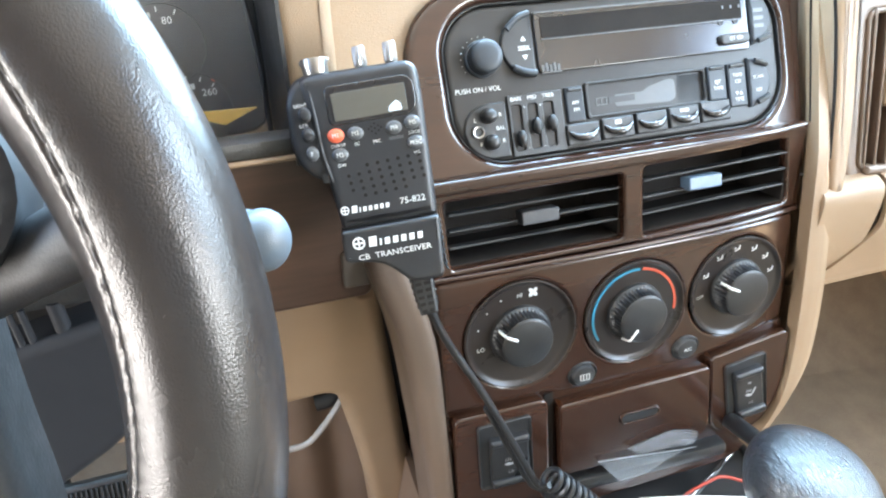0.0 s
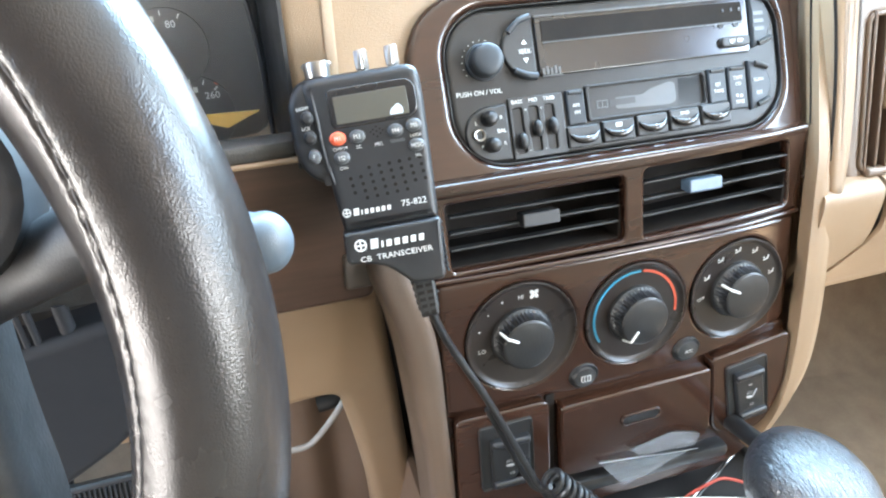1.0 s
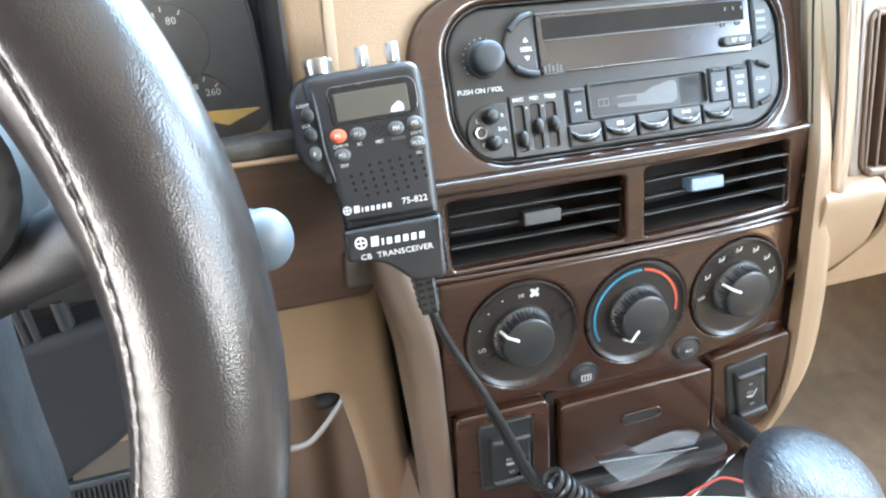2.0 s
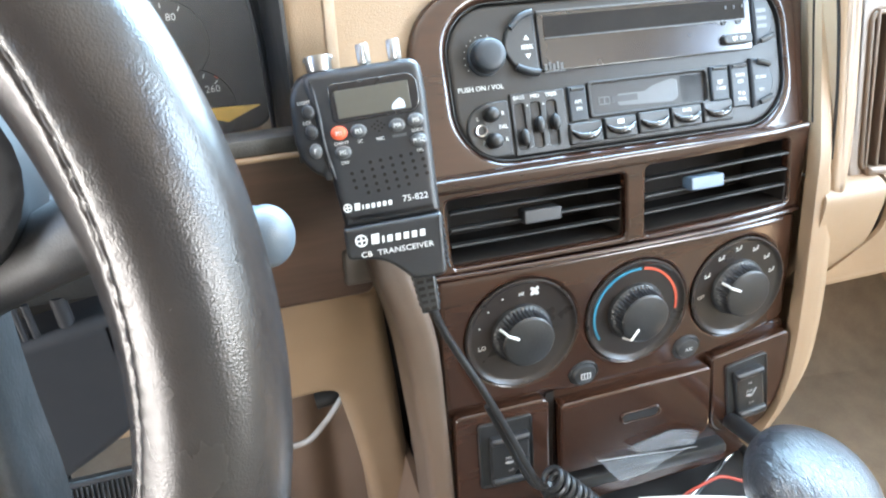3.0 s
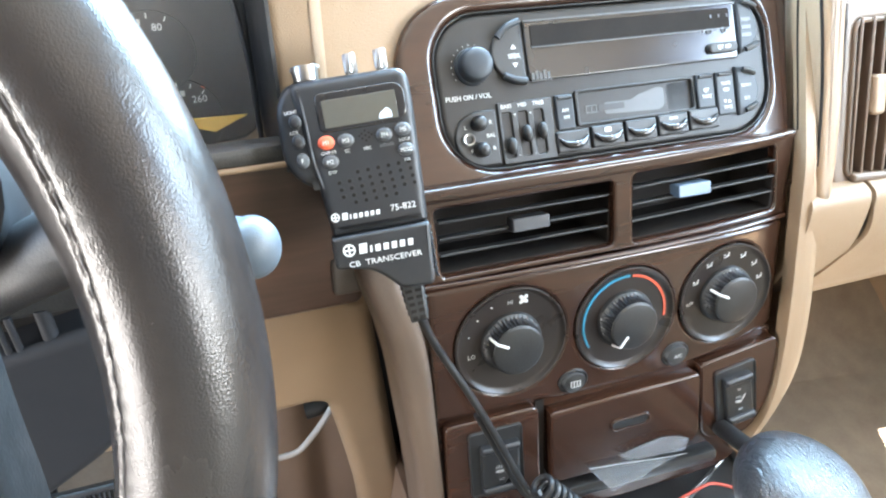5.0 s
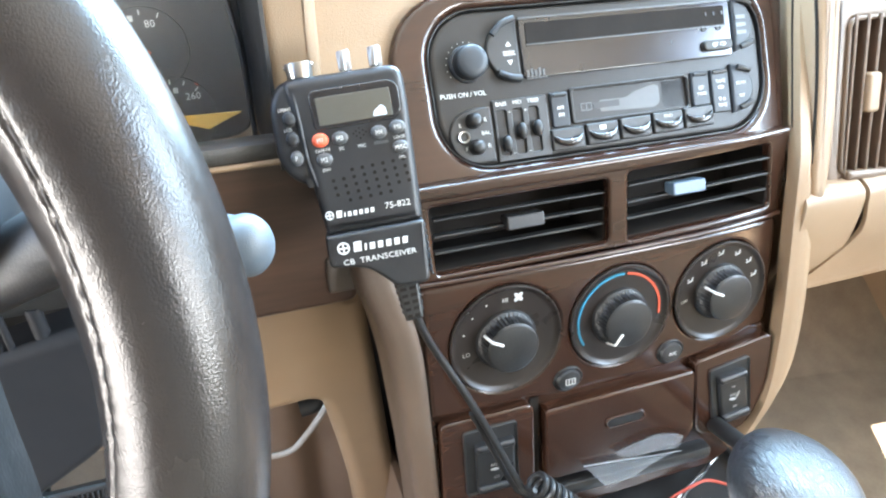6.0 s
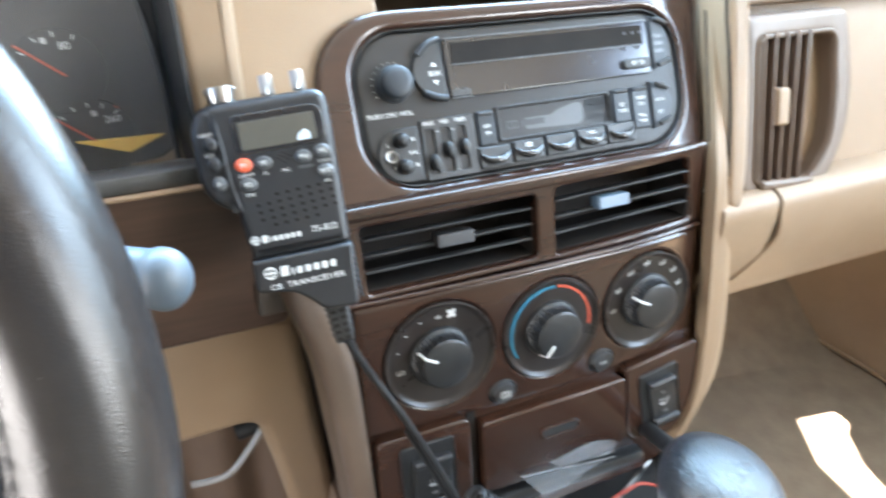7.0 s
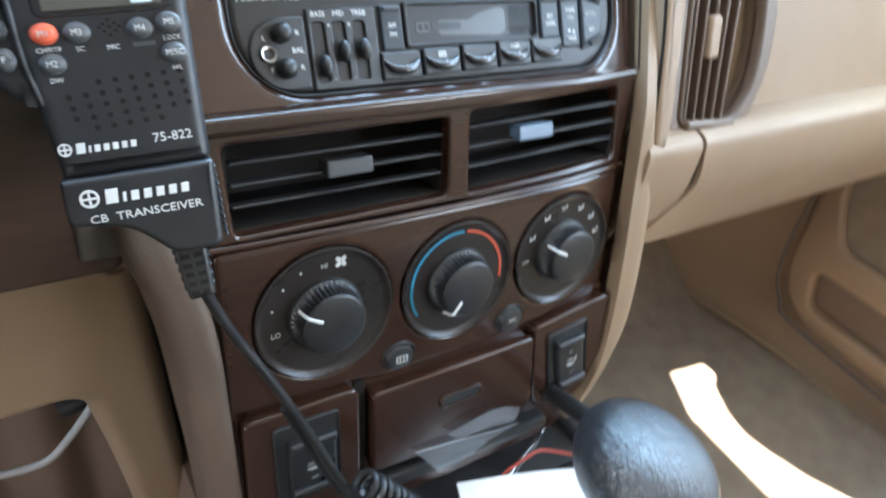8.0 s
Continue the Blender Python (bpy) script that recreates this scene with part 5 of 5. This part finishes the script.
def gauge(x, z, r, ticks, figure, fx, fz, bx, bz):
    g = part("gauge", lathe([(r + 0.0006, 0.0298), (r + 0.0003, 0.0290), (r, 0.0293), (0, 0.0293)], x, z, 48), BLACK, clus, "small round gauge")
    for a in ticks:
        c, s = math.cos(radians(a)), math.sin(radians(a))
        part("tick", moved(block(-0.0014, -0.0004, -0.0003, 0.0014, 0.0004, 0.0003, 0), pose(x + c * r * 0.89, 0.0288, z + s * r * 0.89, 0, -a, 0)), WHITE_INK, g)
    part("figure_bar", block(bx - 0.0014, 0.0284, bz - 0.0016, bx + 0.0014, 0.0290, bz + 0.0016, 0), DIM_INK, g)
    lettering(figure, fx, fz, 0.0042, g, 0.0278)
    part("needle", moved(block(-0.003, -0.0004, -0.0006, 0.0255, 0.0004, 0.0006, 0), pose(x, 0.0265, z, 0, -140, 0)), RED_PRINT, g, "red needle")


gauge(-0.2704, 0.0230, 0.0232, (62, 90, 118, 146), "80", -0.2657, 0.0370, -0.2755, 0.0405)
gauge(-0.2612, -0.0172, 0.0232, (47, 69, 91, 113, 135), "260", -0.2497, -0.0060, -0.2590, -0.0018)
part("red_mark", moved(block(-0.0012, -0.0003, -0.0003, 0.0012, 0.0003, 0.0003, 0), pose(-0.2466, 0.0286, 0.0008, 0, 35, 0)), RED_PRINT, clus, "red limit mark")
# amber plate painted in for a gleam of sun low in the cluster
part("amber_gleam", plate(rounded([(-0.272, -0.0168), (-0.2232, -0.0180), (-0.2440, -0.0268), (-0.262, -0.0205)], 0.0008), (), 0.026, 0.002, 0.0004), GOLD, clus, "amber patch painting a sun gleam in the cluster")
part("lens_edge", sweep(curve_points([(-0.2290, 0.004, 0.085), (-0.2235, 0.004, 0.055), (-0.2205, 0.004, 0.033), (-0.2188, 0.004, 0.0108), (-0.2185, 0.004, -0.028)], 6), 0.0016, 8), CHARCOAL, clus, "grey edge of the clear lens")
part("clear_lens", plate([(-0.40, -0.029), (-0.2190, -0.029), (-0.2195, 0.012), (-0.2240, 0.055), (-0.2295, 0.085), (-0.2340, 0.11), (-0.40, 0.11)], (), 0.0035, 0.001, 0.0002), VEILED_LENS, clus, "clear plastic lens with dust and a painted glare veil")

# ---- gear shifter ----
shift = thing("gear_shifter", pose(0, 0, 0), "black leather gear knob with creased top on its lever", "gear shifter")


def knob_mesh():
    bm = bmesh.new()
    bmesh.ops.create_uvsphere(bm, u_segments=64, v_segments=40, radius=1.0)
    for v in bm.verts:
        x, y, z = v.co
        s = 1.0 - 0.06 * max(0.0, -z)
        k = 0.006 * noise.noise(Vector((x * 1.8, y * 1.8, z * 1.8)))
        z = z * (1.12 - 0.20 * z * z) if z > 0 else z
        v.co = Vector((x * 0.0342 * s, y * (0.0500 if y < 0 else 0.0420) * s, z * (0.0335 if z > 0 else 0.0400))) * (1 + k)
    return bm


KNOB = pose(0.0550, -0.1325, -0.0850, -13, 6, -8)
part("knob", knob_mesh(), LEATHER_KNOB, shift, "creased black leather knob", KNOB, sharp=80)
lever_line = curve_points([(0.060, -0.120, -0.087), (0.075, -0.077, -0.116), (0.0915, -0.032, -0.147), (0.097, -0.018, -0.157)], 8)
part("lever", sweep(lever_line, lambda t: 0.0060 + 0.0012 * t, 18), BLACK_SOFT, shift, "black lever")
part("ring", sweep([(0.0705, -0.0895, -0.1078), (0.0712, -0.0875, -0.1091)], 0.0098, 20), STEEL, shift, "thin bright ring")
part("collar", sweep(curve_points([(0.064, -0.112, -0.092), (0.070, -0.091, -0.1065)], 5), lambda t: 0.015 - 0.005 * t, 18), BLACK_SOFT, shift, "black sleeve")

# ---- centre console ----
cons = thing("centre_console", pose(0, 0, 0), "black console tray between the seats with tan sides", "console")
part("tray", sheet(lambda u, v: (-0.130 + 0.265 * u, 0.055 - 0.80 * v, -0.232 + 0.010 * (2 * u - 1) ** 4), 16, 16, 0.006), BLACK, cons, "black open tray")
part("tray_rim", join(sweep([(-0.134, 0.03, -0.214), (-0.134, -0.75, -0.214)], 0.007), sweep([(0.139, 0.00, -0.214), (0.139, -0.75, -0.214)], 0.007)), BLACK, cons)
part("driver_side", sheet(lambda u, v: (-0.142 - 0.012 * math.sin(math.pi * v), 0.42 - 1.17 * u, -0.215 - 0.255 * v), 24, 10, 0.006), TAN_SHADED, cons, "tan console side with shade in its colour")
part("passenger_side", sheet(lambda u, v: (0.146 + 0.012 * math.sin(math.pi * v), 0.42 - 1.17 * u, -0.215 - 0.255 * v), 24, 10, 0.006), TAN_SHADED, cons, "tan console side with shade in its colour")
part("shift_gate", block(0.030, -0.25, -0.230, 0.125, -0.055, -0.216, 0.005), BLACK, cons, "black shift gate plate")
part("bin_back", block(-0.125, 0.020, -0.235, 0.125, 0.032, -0.150, 0.003), BLACK_SOFT, cons, "black bin wall")

# ---- loose things ----
paper = thing("paper_sheet", pose(0.056, -0.081, -0.2135, 4, -2, -19), "white paper sheet lying in the console tray", "paper")
part("sheet", sheet(lambda u, v: (-0.048 + 0.096 * u, 0.030 - 0.092 * v, 0.003 * math.sin(3 * u) + 0.002 * math.cos(4 * v)), 12, 16, 0.0006), PAPER, paper)
part("print", moved(ball(0, 0, 0, 0.004, 0.003, 0.0004, 10, 6), pose(-0.030, 0.010, 0.0024)), GOLD, paper, "small orange printed mark")

# added sheets that imitate the paper's reflection on the glossy drawer
reflection_ob = thing("drawer_reflection", STACK, "pale sheet standing in for the paper's reflection on the drawer", "plastic film")


def reflection_piece(name, pts, lift):
    """A thin pale rippled sheet with the outline pts, part of the painted reflection."""
    part(name, plate(pts, (), 0, 0.0003, 0.00005, 1, True, lambda x, z: -0.008 - lift * (z + 0.150) + 0.0008 * math.sin(310 * x + 190 * z)), REFLECTION_SHEET, reflection_ob)


reflection_piece("film", [(-0.0044, -0.1439), (0.0140, -0.1400), (0.0318, -0.1373), (0.0470, -0.1410), (0.0582, -0.1473), (0.0560, -0.1590), (0.0047, -0.1508)], 0.15)
reflection_piece("lower_reflection", [(-0.0286, -0.1482), (0.0050, -0.1518), (0.0500, -0.1598), (0.0339, -0.1625), (0.0166, -0.1692), (-0.0074, -0.1754), (-0.0180, -0.1620)], -0.10)
# pale line put in for the highlight along the drawer's edge
part("edge_gleam", sweep(curve_points([(-0.0286, -0.0092, -0.1480), (-0.010, -0.0098, -0.1500), (0.010, -0.0104, -0.1525), (0.034, -0.0104, -0.1562), (0.0565, -0.0096, -0.1598)], 6), 0.00028, 6), FADED_INK, reflection_ob, "pale line painted for the drawer's bright edge")

rod = thing("metal_rod", pose(0, 0, 0), "thin steel rod leaning in the console tray", "rod")
part("rod", sweep([(0.1215, -0.0220, -0.2120), (0.0400, -0.0571, -0.2150)], 0.0015, 10), CHROME, rod)
wire = thing("electric_wire", pose(0, 0, 0), "thin red and black wire loose in the tray", "wire")
part("red_core", sweep(curve_points([(0.128, -0.078, -0.211), (0.1158, -0.0603, -0.205), (0.1046, -0.0506, -0.205), (0.0971, -0.0454, -0.205), (0.0902, -0.0433, -0.205), (0.0793, -0.0436, -0.207), (0.0637, -0.0442, -0.212), (0.0548, -0.0464, -0.215), (0.043, -0.052, -0.2165)], 8), 0.0013, 8), WIRE_RED, wire, "red insulated wire")
part("dark_core", sweep(curve_points([(0.118, -0.020, -0.214), (0.098, -0.035, -0.208), (0.072, -0.046, -0.212), (0.048, -0.058, -0.215)], 8), 0.0011, 8), BLACK_SOFT, wire, "black insulated wire")

# ---- driver's footwell ----
cable = thing("loose_cable", pose(0, 0, 0), "pale grey cable hanging under the knee bolster", "cable")
part("cable", sweep(curve_points([(-0.1900, 0.104, -0.168), (-0.1965, 0.100, -0.1755), (-0.2090, 0.098, -0.1915), (-0.2238, 0.098, -0.2085), (-0.2388, 0.099, -0.2127), (-0.256, 0.10, -0.2115)], 8), 0.0028, 10), WIRE_GREY, cable)
foam = thing("foam_sleeve", pose(0, 0, 0), "black foam sleeve end under the dash", "sleeve")
part("sleeve", sweep(curve_points([(-0.192, 0.118, -0.176), (-0.200, 0.114, -0.178), (-0.213, 0.114, -0.180)], 5), 0.0075, 14), BLACK_SOFT, foam)
trim_side = thing("footwell_trim", pose(0, 0, 0), "brown footwell side trim with upright folds", "trim")
part("panel", sheet(lambda u, v: (-0.27 + 0.13 * u, 0.145 - 0.012 * u + 0.006 * math.sin(u * 14), -0.12 - 0.36 * v), 30, 6, 0.004), TAN_SHADED, trim_side)
pedal = thing("brake_pedal", pose(-0.392, 0.10, -0.246, -32, 0, 0), "black ribbed rubber brake pedal", "pedal")
part("pad", plate(rrect(-0.05, -0.035, 0.05, 0.035, 0.01), (), 0, 0.012, 0.003), BLACK_SOFT, pedal)
for k in range(24):
    part("rib", block(-0.0458 + 0.0039 * k, -0.004, -0.030, -0.0440 + 0.0039 * k, 0.001, 0.030, 0.0006, 1), BLACK, pedal)
part("arm", sweep([(-0.035, 0.012, 0.0), (-0.06, 0.09, 0.14)], 0.008), BLACK_SOFT, pedal)

# ---- passenger's side ----
DOOR = pose(0.772, 0, 0, 0, 0, -90)
pdoor = thing("passenger_door_panel", DOOR, "tan passenger door panel with a map pocket", "door panel")
outline = rounded([(-0.137, -0.20), (-0.130, -0.33), (-0.105, -0.385), (-0.050, -0.410), (1.0, -0.42), (1.0, 0.09), (-0.160, 0.09)], [0.02, 0.03, 0.03, 0.03, 0.02, 0.02, 0.02], 6)
pocket = rounded([(-0.083, -0.320), (-0.066, -0.378), (0.70, -0.385), (0.70, -0.318)], 0.016, 5)
grip = rounded([(-0.105, -0.20), (-0.070, -0.270), (0.70, -0.290), (0.70, -0.10), (-0.115, -0.10)], 0.02, 5)
part("panel", plate(outline, [pocket, grip], 0, 0.03, 0.008, 4), TAN, pdoor, "tan moulded door panel")
part("pocket_back", plate([(-0.10, -0.40), (0.72, -0.40), (0.72, -0.31), (-0.10, -0.31)], (), 0.018, 0.006, 0.001), TAN_SHADED, pdoor, "brown map pocket")
part("cloth_insert", plate([(-0.13, -0.30), (0.72, -0.30), (0.72, -0.09), (-0.13, -0.09)], (), 0.012, 0.006, 0.001), CARPET, pdoor, "brown cloth insert")
part("seal", sweep(curve_points([(-0.148, -0.004, 0.06), (-0.142, -0.004, -0.20), (-0.135, -0.004, -0.33), (-0.108, -0.004, -0.390), (-0.050, -0.004, -0.416), (0.30, -0.004, -0.424)], 10), 0.0024, 8), BLANK, pdoor, "brown door seal")
def foot_line(y):
    """Where the side trim meets the carpet."""
    rows = ((0.36, 0.630), (0.30, 0.690), (0.262, 0.713), (0.221, 0.728), (0.15, 0.744), (0.126, 0.750), (0.056, 0.759), (0.004, 0.764), (-0.056, 0.773), (-0.11, 0.778), (-0.95, 0.785))
    for (ya, xa), (yb, xb) in zip(rows, rows[1:]):
        if y >= yb:
            return xa + (xb - xa) * (ya - y) / (ya - yb)
    return 0.785


def side_face(y, z):
    low = foot_line(y)
    top = 0.787 - 0.125 * max(0.0, (y - 0.145) / 0.20) ** 2
    t = min(1.0, max(0.0, (z + 0.475) / 0.11))
    return low + (top - low) * (t * t * (3 - 2 * t)) ** 0.8


kick = thing("kick_panel", pose(0, 0, 0), "tan kick panel in front of the passenger door", "trim panel")
part("panel", sheet(lambda u, v: (side_face(0.35 - 0.27 * u, -0.477 + 0.44 * v), 0.35 - 0.27 * u, -0.477 + 0.44 * v), 30, 30, 0.004), TAN, kick)
part("lower_edge", sweep([(foot_line(y) - 0.001, y, -0.467) for y in (0.34 - 0.02 * k for k in range(13))], 0.0035, 8), TAN, kick, "rounded tan lower edge")
sill = thing("door_sill", pose(0, 0, 0), "tan sill trim beside the carpet", "trim")
part("sill", sheet(lambda u, v: (side_face(0.084 - 1.0 * u, -0.477 + 0.075 * v) + 0.001 + 0.011 * v, 0.084 - 1.0 * u, -0.477 + 0.075 * v), 30, 12, 0.004), TAN, sill)
part("lower_edge", sweep([(foot_line(y) - 0.001, y, -0.467) for y in (0.100 - 0.05 * k for k in range(19))], 0.0035, 8), TAN, sill, "rounded tan lower edge")
